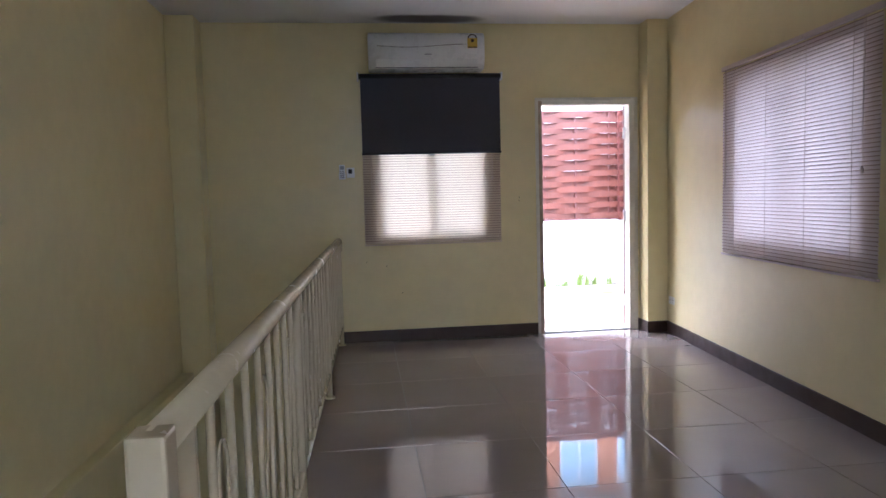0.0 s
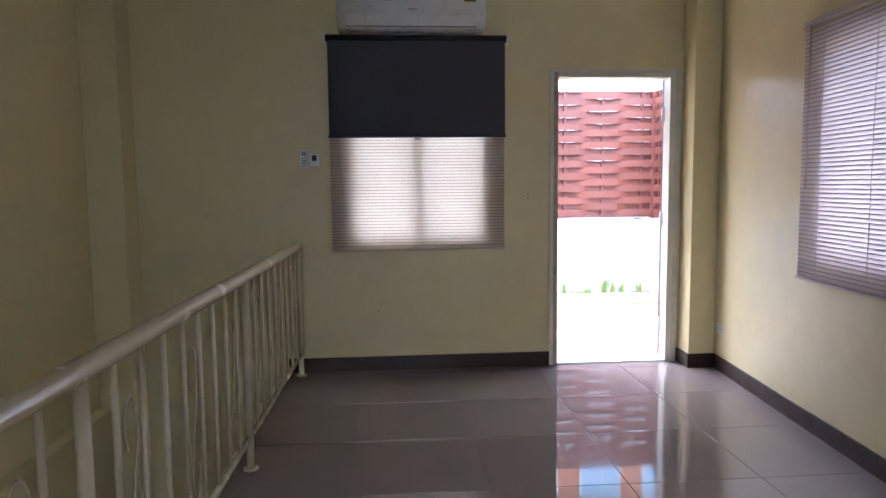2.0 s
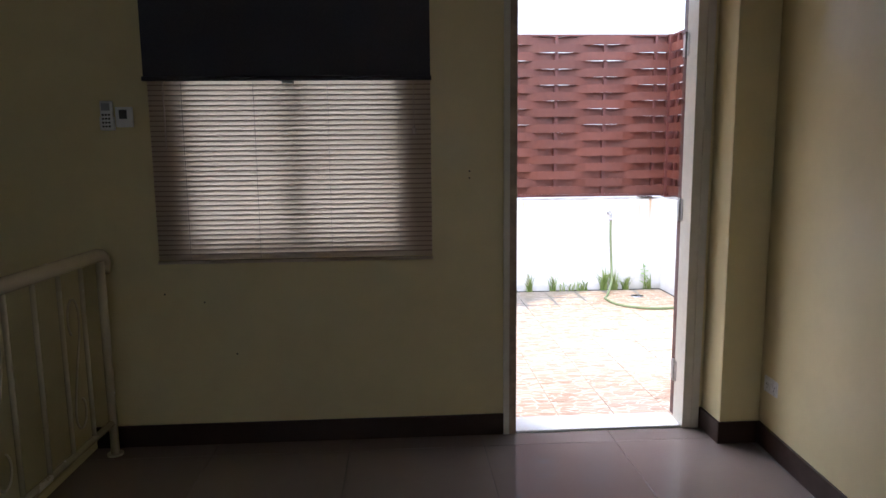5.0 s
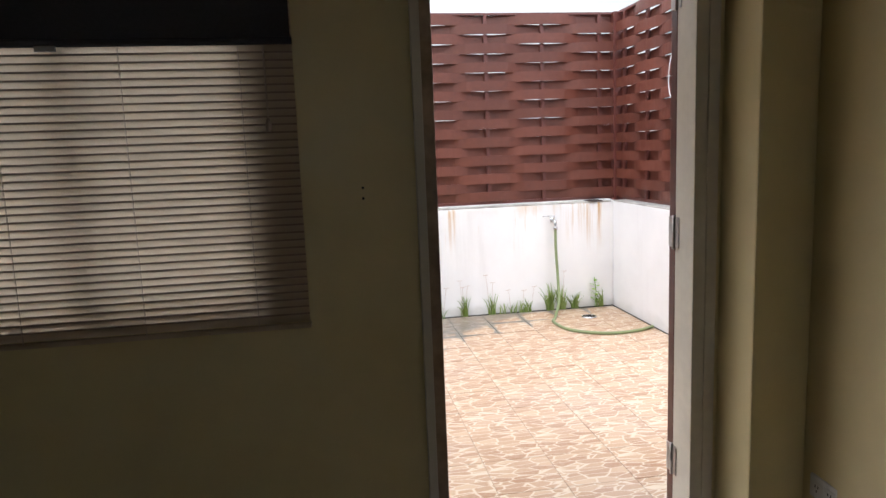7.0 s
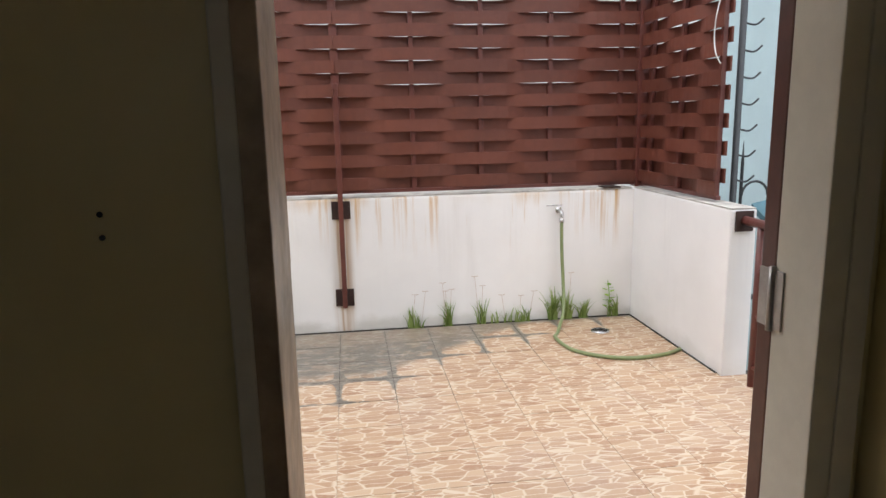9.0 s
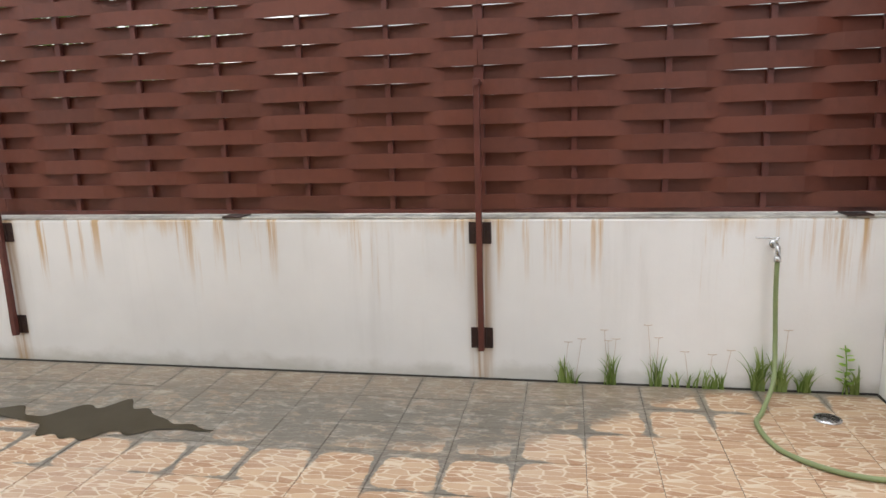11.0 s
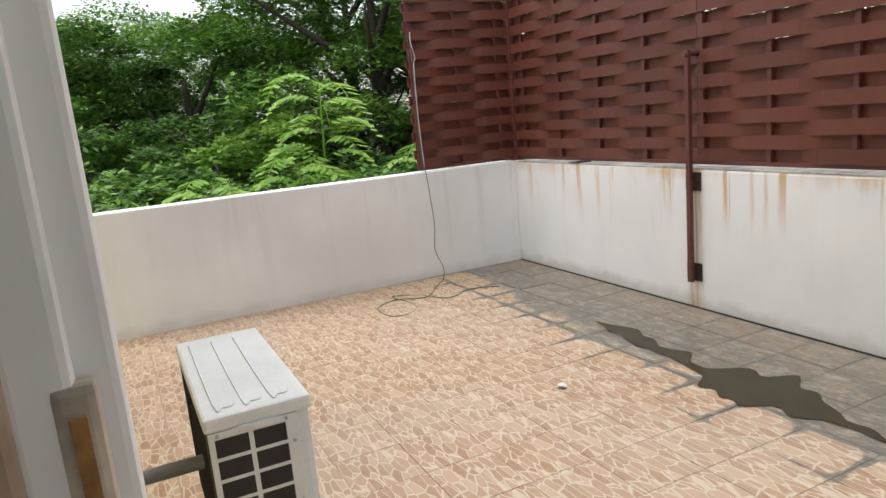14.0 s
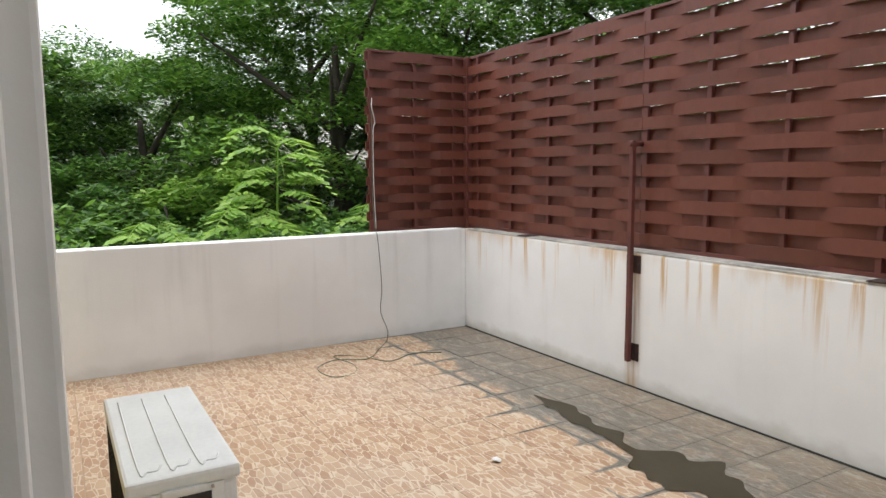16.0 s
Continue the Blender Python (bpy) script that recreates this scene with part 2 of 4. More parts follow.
def terrace_material():
    """Printed stone-pattern tiles; damp and algae have settled along the north wall and creep out along the joints."""
    n = Net("stone-pattern terrace tile", 0.6)
    p, o, r = n.where(), n.local(), n.chance()
    x, y, z = n.axes(p)
    ox, oy, oz = n.axes(o)
    turn = n.math("FLOOR", n.math("MULTIPLY", r, 5.0))
    shift = n.t.nodes.new("ShaderNodeCombineXYZ")
    n.put(shift.inputs[0], turn)
    n.put(shift.inputs[1], n.math("MULTIPLY", turn, 1.7))
    warp = n.node("ShaderNodeTexNoise", Vector=n.scaled(o, (1, 1, 1), shift.outputs[0]), Scale=9.0, Detail=2.0).outputs["Color"]
    base = n.scaled(warp, (0.03, 0.022, 0.0), n.scaled(o, (1, 1, 1), shift.outputs[0]))
    v = n.scaled(base, (10.0, 29.0, 0.0))
    cell = n.t.nodes.new("ShaderNodeTexVoronoi")
    edge = n.t.nodes.new("ShaderNodeTexVoronoi")
    edge.feature = "DISTANCE_TO_EDGE"
    for k in (cell, edge):
        k.inputs["Scale"].default_value = 1.0
        k.inputs["Randomness"].default_value = 0.66
        n.t.links.new(v, k.inputs["Vector"])
    tone = n.axes(cell.outputs["Color"])
    stone = n.mix(tone[0], (0.39, 0.235, 0.130), (0.52, 0.37, 0.235))
    stone = n.mix(n.math("MULTIPLY", n.step(tone[1], 0.55, 0.9), 0.7), stone, (0.34, 0.185, 0.10))
    stone = n.mix(n.math("MULTIPLY", n.step(n.noise(p, 60), 0.45, 0.7), 0.3), stone, (0.50, 0.385, 0.29))
    line = n.step(edge.outputs["Distance"], 0.012, 0.075)
    dry = n.mix(line, (0.60, 0.50, 0.37), stone)
    dust = n.step(n.noise(p, 0.9, 3), 0.45, 0.7)
    dry = n.mix(n.math("MULTIPLY", dust, 0.2), dry, (0.52, 0.465, 0.41))
    # the damp strip
    rim = n.math("POWER", n.math("ADD", n.math("POWER", n.math("ABSOLUTE", ox), 6.0), n.math("POWER", n.math("ABSOLUTE", oy), 6.0)), 1 / 6)
    rim = n.math("ADD", rim, n.math("MULTIPLY", n.math("SUBTRACT", n.noise(p, 16, 5, 0.65), 0.5), 0.05))
    creep = n.math("MULTIPLY", n.step(rim, 0.112, 0.150), n.step(n.noise(p, 1.9, 2), 0.35, 0.65, 0.16, 0.46))
    line_y = n.math("ADD", 9.20, n.step(x, 2.0, 3.5, 0.0, 0.85))
    line_y = n.math("ADD", line_y, n.step(x, -0.8, -2.9, 0.0, 0.22))
    d = n.math("SUBTRACT", y, line_y)
    d = n.math("ADD", d, n.math("MULTIPLY", n.math("SUBTRACT", n.noise(p, 2.6, 5), 0.5), 0.40))
    damp = n.step(n.math("ADD", d, creep), -0.02, 0.10)
    patch = n.step(n.noise(n.scaled(p, (1, 1.6, 1)), 6.5, 8, 0.78), 0.50, 0.64, 1.0, 0.15)
    deep = n.step(y, 9.6, 10.05, 1.0, 0.72)
    worn = n.math("MULTIPLY", n.math("MULTIPLY", damp, patch), deep)
    worn = n.math("MAXIMUM", worn, n.math("MULTIPLY", damp, n.step(rim, 0.12, 0.150, 0.66, 0.92)))
    scum = n.mix(n.noise(p, 14, 5), (0.105, 0.097, 0.078), (0.185, 0.172, 0.142))
    scum = n.mix(n.math("MULTIPLY", n.step(n.noise(n.scaled(p, (1, 2.2, 1)), 9.0, 5, 0.7), 0.52, 0.64), 0.75), scum, (0.34, 0.315, 0.27))
    n.colour(n.mix(n.math("MULTIPLY", worn, 0.95), dry, scum))
    n.rough(n.step(n.math("ADD", damp, n.math("MULTIPLY", n.noise(p, 6), 0.5)), 0.0, 1.3, 0.62, 0.36))
    n.bump(n.math("ADD", n.math("MULTIPLY", line, 0.8), n.math("MULTIPLY", n.noise(p, 90), 0.3)), 0.35, 0.003)
    return n.m


terrace_tile = terrace_material()


def parapet_material(name, rust):
    """White masonry paint with algae at the foot and rust runs under the fence rail."""
    n = Net(name, 0.75)
    p = n.where()
    x, y, z = n.axes(p)
    c = n.mix(n.step(n.noise(p, 1.1), 0.3, 0.7), (0.76, 0.755, 0.745), (0.85, 0.845, 0.835))
    runs = n.noise(n.scaled(p, (5.5, 5.5, 0.35)), 1.0, 5, 0.6)
    grime = n.math("MULTIPLY", n.step(runs, 0.52, 0.72), n.step(z, -0.1, 0.85, 0.1, 0.45))
    c = n.mix(n.math("MULTIPLY", grime, 0.55), c, (0.42, 0.40, 0.36))
    foot = n.math("ADD", n.math("MULTIPLY", n.noise(n.scaled(p, (1, 1, 1.5)), 4.5, 5), 0.34), n.step(z, -0.1, 0.16, 0.34, 0.0))
    c = n.mix(n.step(foot, 0.36, 0.54, 0.0, 0.40 if rust else 0.2), c, (0.30, 0.28, 0.20))
    if rust:
        streak = n.noise(n.scaled(p, (13, 13, 0.45)), 1.0, 7, 0.68)
        streak = n.math("MULTIPLY", n.step(streak, 0.53, 0.66), n.step(n.math("ADD", z, n.math("MULTIPLY", n.noise(n.scaled(p, (4, 4, 0.2)), 1.0), 0.9)), 0.85, 1.32))
        c = n.mix(n.math("MULTIPLY", streak, 0.85), c, (0.55, 0.33, 0.11))
        band = n.step(n.math("ADD", z, n.math("MULTIPLY", n.noise(n.scaled(p, (9, 9, 1.2)), 1.0, 6, 0.7), 0.34)), 0.90, 1.05)
        band = n.math("MULTIPLY", band, n.step(n.noise(n.scaled(p, (1.7, 1.7, 0.1)), 1.0, 3), 0.42, 0.62))
        c = n.mix(n.math("MULTIPLY", band, 0.65), c, (0.58, 0.36, 0.13))
        for px in (2.059, -0.956):
            near = n.step(n.math("ABSOLUTE", n.math("SUBTRACT", x, px)), 0.02, 0.085, 1.0, 0.0)
            run = n.math("MULTIPLY", near, n.step(n.noise(n.scaled(p, (30, 1, 1.2)), 1.0, 4), 0.35, 0.6, 0.25, 1.0))
            c = n.mix(n.math("MULTIPLY", run, 0.8), c, (0.42, 0.26, 0.12))
    n.colour(c)
    n.bump(n.math("ADD", n.noise(p, 35, 5), n.math("MULTIPLY", n.noise(p, 4), 1.5)), 0.12, 0.006)
    return n.m


parapet_rust = parapet_material("white parapet paint with rust runs", True)
parapet_plain = parapet_material("white parapet paint", False)


def joint_material():
    n = Net("sandy joint, dark where damp", 0.85)
    x, y, z = n.axes(n.where())
    wet = n.step(n.math("ADD", y, n.math("MULTIPLY", n.noise(n.where(), 2.0), 0.6)), 8.95, 9.25)
    n.colour(n.mix(wet, (0.42, 0.31, 0.21), (0.10, 0.092, 0.076)))
    return n.m


tile_joint = joint_material()
cap_stone = plain("stained mortar cap", (0.42, 0.40, 0.36), 0.85, vary=0.4, big=5, fine=30, bump=0.3)


def puddle_material():
    n = Net("still puddle water over silt", 0.09)
    n.colour(n.mix(n.noise(n.where(), 5), (0.045, 0.037, 0.022), (0.075, 0.062, 0.040)))
    n.b.inputs["IOR"].default_value = 1.13
    return n.m


puddle_water = puddle_material()


# ---- mesh helpers ----
def mesh_of(name, bm, material):
    me = bpy.data.meshes.new(name)
    bm.to_mesh(me)
    bm.free()
    me.materials.append(material)
    return me


def part(name, bm, material, parent=None, label=""):
    ob = new(name, mesh_of(name, bm, material))
    if parent is not None:
        ob.parent = parent
    if label:
        ob["label"] = label
    return ob


def smooth(ob):
    for f in ob.data.polygons:
        f.use_smooth = True
    return ob


def add_box(bm, lo, hi, bevel=0.0):
    vs = [bm.verts.new((x, y, z)) for x in (lo[0], hi[0]) for y in (lo[1], hi[1]) for z in (lo[2], hi[2])]
    faces = [bm.faces.new([vs[i] for i in q]) for q in ((0, 1, 3, 2), (4, 6, 7, 5), (0, 4, 5, 1), (2, 3, 7, 6), (0, 2, 6, 4), (1, 5, 7, 3))]
    if bevel:
        edges = list({e for f in faces for e in f.edges})
        bmesh.ops.bevel(bm, geom=edges, offset=bevel, segments=2, affect="EDGES", profile=0.6)
    return bm


def box(lo, hi, bevel=0.0):
    return add_box(bmesh.new(), lo, hi, bevel)


def add_tube(bm, pts, radius, sides=8, caps=True):
    pts = [Vector(p) for p in pts]
    radii = radius if isinstance(radius, (list, tuple)) else [radius] * len(pts)
    rings, side = [], None
    for i, p in enumerate(pts):
        way = (pts[min(i + 1, len(pts) - 1)] - pts[max(i - 1, 0)]).normalized()
        if side is None:
            side = way.orthogonal().normalized()
        side = (side - way * side.dot(way)).normalized()
        up = way.cross(side)
        rings.append([bm.verts.new(p + radii[i] * (side * math.cos(2 * math.pi * k / sides) + up * math.sin(2 * math.pi * k / sides))) for k in range(sides)])
    for a, b in zip(rings, rings[1:]):
        for k in range(sides):
            f = bm.faces.new((a[k], a[(k + 1) % sides], b[(k + 1) % sides], b[k]))
            f.smooth = True
    if caps:
        bm.faces.new(rings[0][::-1])
        bm.faces.new(rings[-1])
    return bm


def tube(pts, radius, sides=8):
    return add_tube(bmesh.new(), pts, radius, sides)


def spline(pts, n=8):
    """A smooth curve through the points."""
    pts = [Vector(p) for p in pts]
    out = []
    for i in range(len(pts) - 1):
        a, b, c, d = pts[max(i - 1, 0)], pts[i], pts[i + 1], pts[min(i + 2, len(pts) - 1)]
        for k in range(n):
            t = k / n
            out.append(0.5 * (2 * b + (c - a) * t + (2 * a - 5 * b + 4 * c - d) * t * t + (3 * b - a - 3 * c + d) * t ** 3))
    return out + [pts[-1]]


def thing(name, label, category, at=(0, 0, 0), group="", kind=""):
    ob = new(name)
    ob.location = at
    ob.empty_display_size = 0.05
    return tagged(ob, label, category, group, kind)


def structure(name, bm, material, label, category):
    return tagged(part(name, bm, material), label, category, kind="structure")


def wall_with_holes(u0, u1, z0, z1, v0, v1, holes, along):
    """A wall from u0 to u1 and from v0 to v1 thick; holes are (u, u, z, z)."""
    bm = bmesh.new()
    us = sorted({u0, u1, *(h[0] for h in holes), *(h[1] for h in holes)})
    for a, b in zip(us, us[1:]):
        cuts = sorted((h[2], h[3]) for h in holes if h[0] <= a and h[1] >= b)
        z = z0
        for lo, hi in cuts + [(z1, z1)]:
            if lo - z > 1e-4:
                if along == "x":
                    add_box(bm, (a, v0, z), (b, v1, lo))
                else:
                    add_box(bm, (v0, a, z), (v1, b, lo))
            z = hi
    bmesh.ops.remove_doubles(bm, verts=bm.verts, dist=1e-4)
    return bm


def skew(ob, k, y0=6.3):
    """Turn an out-of-square wall and what hangs on it: x follows y."""
    for me in {o.data for o in (ob, *ob.children_recursive) if o.type == "MESH"}:
        for v in me.vertices:
            v.co.x += k * (v.co.y - y0)


# ---- the house ----
CEIL, TERR = 2.72, -0.088
W_IN, E_IN, N_IN, N_OUT, S_IN = -1.07, 3.09, 6.50, 6.60, -2.3
DOOR = (1.975, 2.88, -0.1, 2.065)
WIN_N = (0.57, 1.50, 0.90, 2.16)
WIN_E = (3.74, 5.03, 0.92, 1.98)
# assumed opening, never in view, for the south fill lamp
WIN_S = (0.0, 2.0, 0.85, 2.15)
structure("wall_north", wall_with_holes(W_IN - 0.2, E_IN + 0.2, -3.0, 3.2, N_IN, N_OUT, [DOOR, WIN_N], "x"), wall_paint, "cream painted plaster wall with a door and a window", "wall")
wall_e = structure("wall_east", wall_with_holes(S_IN, N_IN, -3.0, 3.2, E_IN, E_IN + 0.2, [WIN_E], "y"), wall_paint, "cream painted plaster wall with a blind-covered window", "wall")
structure("wall_south", wall_with_holes(W_IN - 0.2, E_IN + 0.2, -3.0, 3.2, S_IN - 0.2, S_IN, [WIN_S], "x"), wall_paint, "plain cream plaster wall with an assumed, unseen window opening", "wall")
wall_w = structure("wall_west", box((W_IN - 0.2, S_IN, -3.0), (W_IN, N_IN, 3.2)), wall_paint, "tall cream plaster wall beside the stairwell", "wall")
ledge_w = structure("stairwell_ledge", box((W_IN, S_IN, -3.0), (W_IN + 0.09, N_IN, -0.13), 0.008), wall_paint, "cream plaster ledge along the stairwell wall", "ledge")
structure("ceiling", box((W_IN, S_IN, CEIL), (E_IN, N_IN, CEIL + 0.15)), ceiling_paint, "plain white painted ceiling", "ceiling")
structure("roof_slab", box((W_IN - 0.3, S_IN - 0.3, 3.2), (E_IN + 0.3, N_OUT, 3.35)), house_white, "flat white roof slab over the room", "roof")
structure("wall_north_outer", box((-2.55, N_IN, -3.0), (W_IN - 0.201, N_OUT, 2.6195)), house_white, "plain white rendered outer wall of the house", "wall")
eave = thing("roof_eave", "white soffit of the overhanging roof with a dark metal edge", "eave", (0, 0, 0))
part("soffit", box((-2.7, 6.601, 2.62), (4.3, 7.62, 2.66), 0.004), house_white, eave)
part("fascia", box((-2.72, 7.6205, 2.60), (4.3, 7.66, 2.76), 0.004), grey_plastic, eave, "dark metal fascia edge")
for k in range(9):
    part("soffit_batten", box((-2.68 + 0.1 * k, 6.61, 2.612), (-2.66 + 0.1 * k, 7.61, 2.6195)), trim_paint, eave)
structure("column_east", box((2.905, 6.315, 0.0), (E_IN - 0.001, N_IN - 0.001, CEIL), 0.006), wall_paint, "cream plastered column in the corner", "column")
structure("column_west", box((W_IN + 0.001, 6.27, -2.9), (-0.84, N_IN - 0.001, CEIL), 0.006), wall_paint, "cream plastered column in the stairwell corner", "column")
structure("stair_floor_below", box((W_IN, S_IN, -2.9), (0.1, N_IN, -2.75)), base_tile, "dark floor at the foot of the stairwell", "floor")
structure("floor_slab", box((0.10, S_IN, -0.25), (E_IN, N_IN, -0.008)), grout_dark, "concrete slab with dark grout under the tiles", "floor")
structure("stairwell_side", box((0.06, 1.2, -2.75), (0.097, N_IN, -0.01)), wall_paint, "cream plaster side of the stairwell opening", "wall")
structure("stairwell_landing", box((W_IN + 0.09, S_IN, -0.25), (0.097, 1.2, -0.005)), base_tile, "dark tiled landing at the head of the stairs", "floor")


def stairs():
    st = thing("staircase", "dark-treaded staircase going down beside the railing", "stairs", (0, 0, 0))
    for i in range(12):
        y0, z1 = 1.2 + 0.27 * i, -0.18 * (i + 1)
        part("riser", box((W_IN + 0.09, y0, z1 - 0.6), (0.055, y0 + 0.27, z1 - 0.03)), wall_paint, st)
        part("tread", box((W_IN + 0.09, y0 - 0.02, z1 - 0.03), (0.057, y0 + 0.268, z1), 0.006), stair_dark, st, "dark brown tread")
    return st


stairs()


def baseboard(name, lo, hi):
    return structure(name, box(lo, hi, 0.004), base_tile, "dark brown glossy tile baseboard", "baseboard")


BB = 0.10
baseboard("baseboard_1", (0.11, N_IN - 0.014, 0), (1.974, N_IN - 0.0005, BB))
baseboard("baseboard_2", (2.888, N_IN - 0.014, 0), (2.904, N_IN - 0.0005, BB))
baseboard("baseboard_3", (2.893, 6.302, 0), (2.9045, 6.485, BB))
baseboard("baseboard_4", (2.8935, 6.301, 0), (3.075, 6.3145, BB))
base_e = baseboard("baseboard_5", (3.076, S_IN, 0), (3.0895, 6.3140, BB))


# ---- the door ----
def door():
    d = thing("door_1", "dark red-brown wooden door swung fully open against the outer wall, in a pale painted frame", "door", (0, 0, 0), kind="structure")
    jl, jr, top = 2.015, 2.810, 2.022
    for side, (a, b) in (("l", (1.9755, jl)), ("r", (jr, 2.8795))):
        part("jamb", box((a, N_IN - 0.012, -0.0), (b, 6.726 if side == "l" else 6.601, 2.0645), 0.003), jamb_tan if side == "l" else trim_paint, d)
        # the rebate on the outer side
        ra, rb = a, jl - 0.013
        if side == "r":
            continue
        part("outer_jamb", box((ra, 6.7385, -0.09), (rb, 6.757, 2.0645), 0.003), jamb_paint, d)
        ba, bb = a, jl - 0.004
        part("stop_bead", box((ba, 6.7245, -0.0895), (bb, 6.744, 2.0640), 0.003), jamb_paint, d)
    part("head", box((jl + 0.0005, N_IN - 0.012, top), (jr - 0.0005, 6.601, 2.0645), 0.003), trim_paint, d)
    for a, b in ((1.955, 1.982), (2.850, 2.887)):
        part("architrave", box((a, N_IN - 0.016, 0.0), (b, N_IN - 0.0005, 2.085), 0.003), trim_paint, d)
    part("architrave", box((1.9825, N_IN - 0.016, 2.058), (2.8495, N_IN - 0.0005, 2.085), 0.003), trim_paint, d)
    part("threshold", box((jl + 0.0005, N_IN - 0.005, -0.09), (jr - 0.0005, 6.66, 0.012), 0.005), jamb_paint, d, "worn pale threshold")
    leaf = part("door_leaf", box((2.811, 6.6035, 0.02), (3.60, 6.6425, 2.03), 0.003), door_wood, d, "dark red-brown stained timber leaf")
    for z in (0.25, 1.03, 1.78):
        h = part("hinge", box((2.8065, 6.575, z - 0.05), (2.8095, 6.638, z + 0.05), 0.001), hinge_steel, leaf, "dull steel butt hinge")
        smooth(part("hinge_pin", tube([(2.806, 6.602, z - 0.055), (2.806, 6.602, z + 0.055)], 0.006, 8), hinge_steel, d))
    keep = part("strike_box", box((2.0025, 6.7365, 1.09), (2.012, 6.750, 1.250), 0.003), latch_paint, d, "rust-stained pale strike box")
    part("strike_plate", box((2.0125, 6.741, 1.10), (2.0135, 6.746, 1.24)), rust_orange, keep, "rusty strike plate")
    return d


door()


# ---- windows and blinds ----
def window(name, lo, hi, axis, at, label):
    w = thing(name, label, "window", (0, 0, 0), kind="structure")
    t = 0.035
    (u0, u1, z0, z1) = lo

    def put(nm, a, b, c, e, mat, d0=0.0, d1=0.045):
        if axis == "x":
            return part(nm, box((a, at + d0, c), (b, at + d1, e), 0.003), mat, w)
        return part(nm, box((at + d0, a, c), (at + d1, b, e), 0.003), mat, w)

    put("window_frame", u0, u1, z0, z0 + t, white_plastic)
    put("window_frame", u0, u1, z1 - t, z1, white_plastic)
    put("window_frame", u0, u0 + t, z0 + t + 0.001, z1 - t - 0.001, white_plastic)
    put("window_frame", u1 - t, u1, z0 + t + 0.001, z1 - t - 0.001, white_plastic)
    m = (u0 + u1) / 2
    put("mullion", m - 0.03, m + 0.03, z0 + t + 0.001, z1 - t - 0.001, white_plastic)
    for a, b in ((u0 + t, m - 0.03), (m + 0.03, u1 - t)):
        p = put("pane", a + 0.001, b - 0.001, z0 + t + 0.001, z1 - t - 0.001, glass, 0.02, 0.025)
        p.visible_shadow = False
    return w


window("window_1", WIN_N, None, "x", 6.535, "sliding window with a pale frame behind the blinds")
win_e = window("window_2", WIN_E, None, "y", 3.16, "sliding window with a pale frame behind the venetian blind")
window("window_3", WIN_S, None, "x", S_IN - 0.15, "assumed, unseen window with a pale frame")


def venetian(name, label, axis, at, u0, u1, z0, z1, pitch, material, wand_u, cord_u, tilt):
    v = thing(name, label, "blind", (0, 0, 0))

    def P(u, d, z):
        return (u, at - d, z) if axis == "x" else (at - d, u, z)

    def bx(a, b, bev=0.003):
        p, q = P(*a), P(*b)
        return box(tuple(map(min, p, q)), tuple(map(max, p, q)), bev)

    part("headrail", bx((u0, -0.012, z1 - 0.028), (u1, 0.016, z1)), material, v)
    part("bottom_rail", bx((u0, -0.010, z0), (u1, 0.012, z0 + 0.014)), material, v)
    # one slat: a thin curved strip, shared by all
    bm = bmesh.new()
    half, n = 0.0138, 4
    c, s = math.cos(tilt), math.sin(tilt)
    rows = []
    for k in range(n + 2):
        w = half if k == n + 1 else -half + (2 * half - 0.005) * k / n
        bow = 0.0016 * (1 - (w / half) ** 2)
        d, z = w * c + bow * s, w * s - bow * c
        rows.append([bm.verts.new(P(u, d, z) if axis == "y" else P(u, d, z)) for u in (u0 + 0.004, u1 - 0.004)])
    for a, b in zip(rows, rows[1:]):
        f = bm.faces.new((a[0], a[1], b[1], b[0]))
        f.smooth = True
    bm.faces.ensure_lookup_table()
    # the last row takes the dark colour that draws the overlap's shade
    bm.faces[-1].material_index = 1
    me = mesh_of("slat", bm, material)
    me.materials.append(slat_shadow_strip)
    z = z0 + 0.03
    while z < z1 - 0.035:
        ob = new("slat", me)
        ob.parent = v
        ob.location = (0, 0, z)
        ob.rotation_euler = (0, 0, 0)
        z += pitch
    for k in (0.12, 0.37, 0.63, 0.88):
        u = u0 + (u1 - u0) * k
        part("ladder_cord", bx((u - 0.0012, 0.0145, z0 + 0.01), (u + 0.0012, 0.016, z1 - 0.02), 0), blind_cord, v)
    if wand_u is not None:
        part("tilt_wand", tube([P(wand_u, 0.026, z1 - 0.03), P(wand_u, 0.028, z1 - 0.03 - 0.62 * (z1 - z0))], 0.0035, 6), blind_cord, v)
    if cord_u is not None:
        zz = z0 + 0.42 * (z1 - z0)
        for o in (-0.006, 0.006):
            part("lift_cord", tube([P(cord_u + o, 0.024, z1 - 0.03), P(cord_u, 0.026, zz)], 0.0014, 5), blind_cord, v)
        part("cord_weight", tube([P(cord_u, 0.026, zz + 0.006), P(cord_u, 0.026, zz - 0.012), P(cord_u, 0.026, zz - 0.03)], [0.003, 0.009, 0.006], 8), blind_cord, v, "small beige tassel")
    return v


venetian("venetian_blind", "closed pinkish beige venetian blind glowing with daylight", "x", 6.483, 0.44, 1.637, 0.838, 2.22, 0.0212, slat_beige, 0.515, 1.56, radians(76))
blind_e = venetian("venetian_blind", "closed pale pinkish venetian blind on the side wall", "y", 3.06, 3.59, 5.21, 0.785, 2.095, 0.0215, slat_pink, 5.12, 3.69, radians(74))


EAST_SKEW = 0.075
for ob in (wall_e, base_e, win_e, blind_e):
    skew(ob, EAST_SKEW)
for ob in (wall_w, ledge_w):
    skew(ob, 0.026)


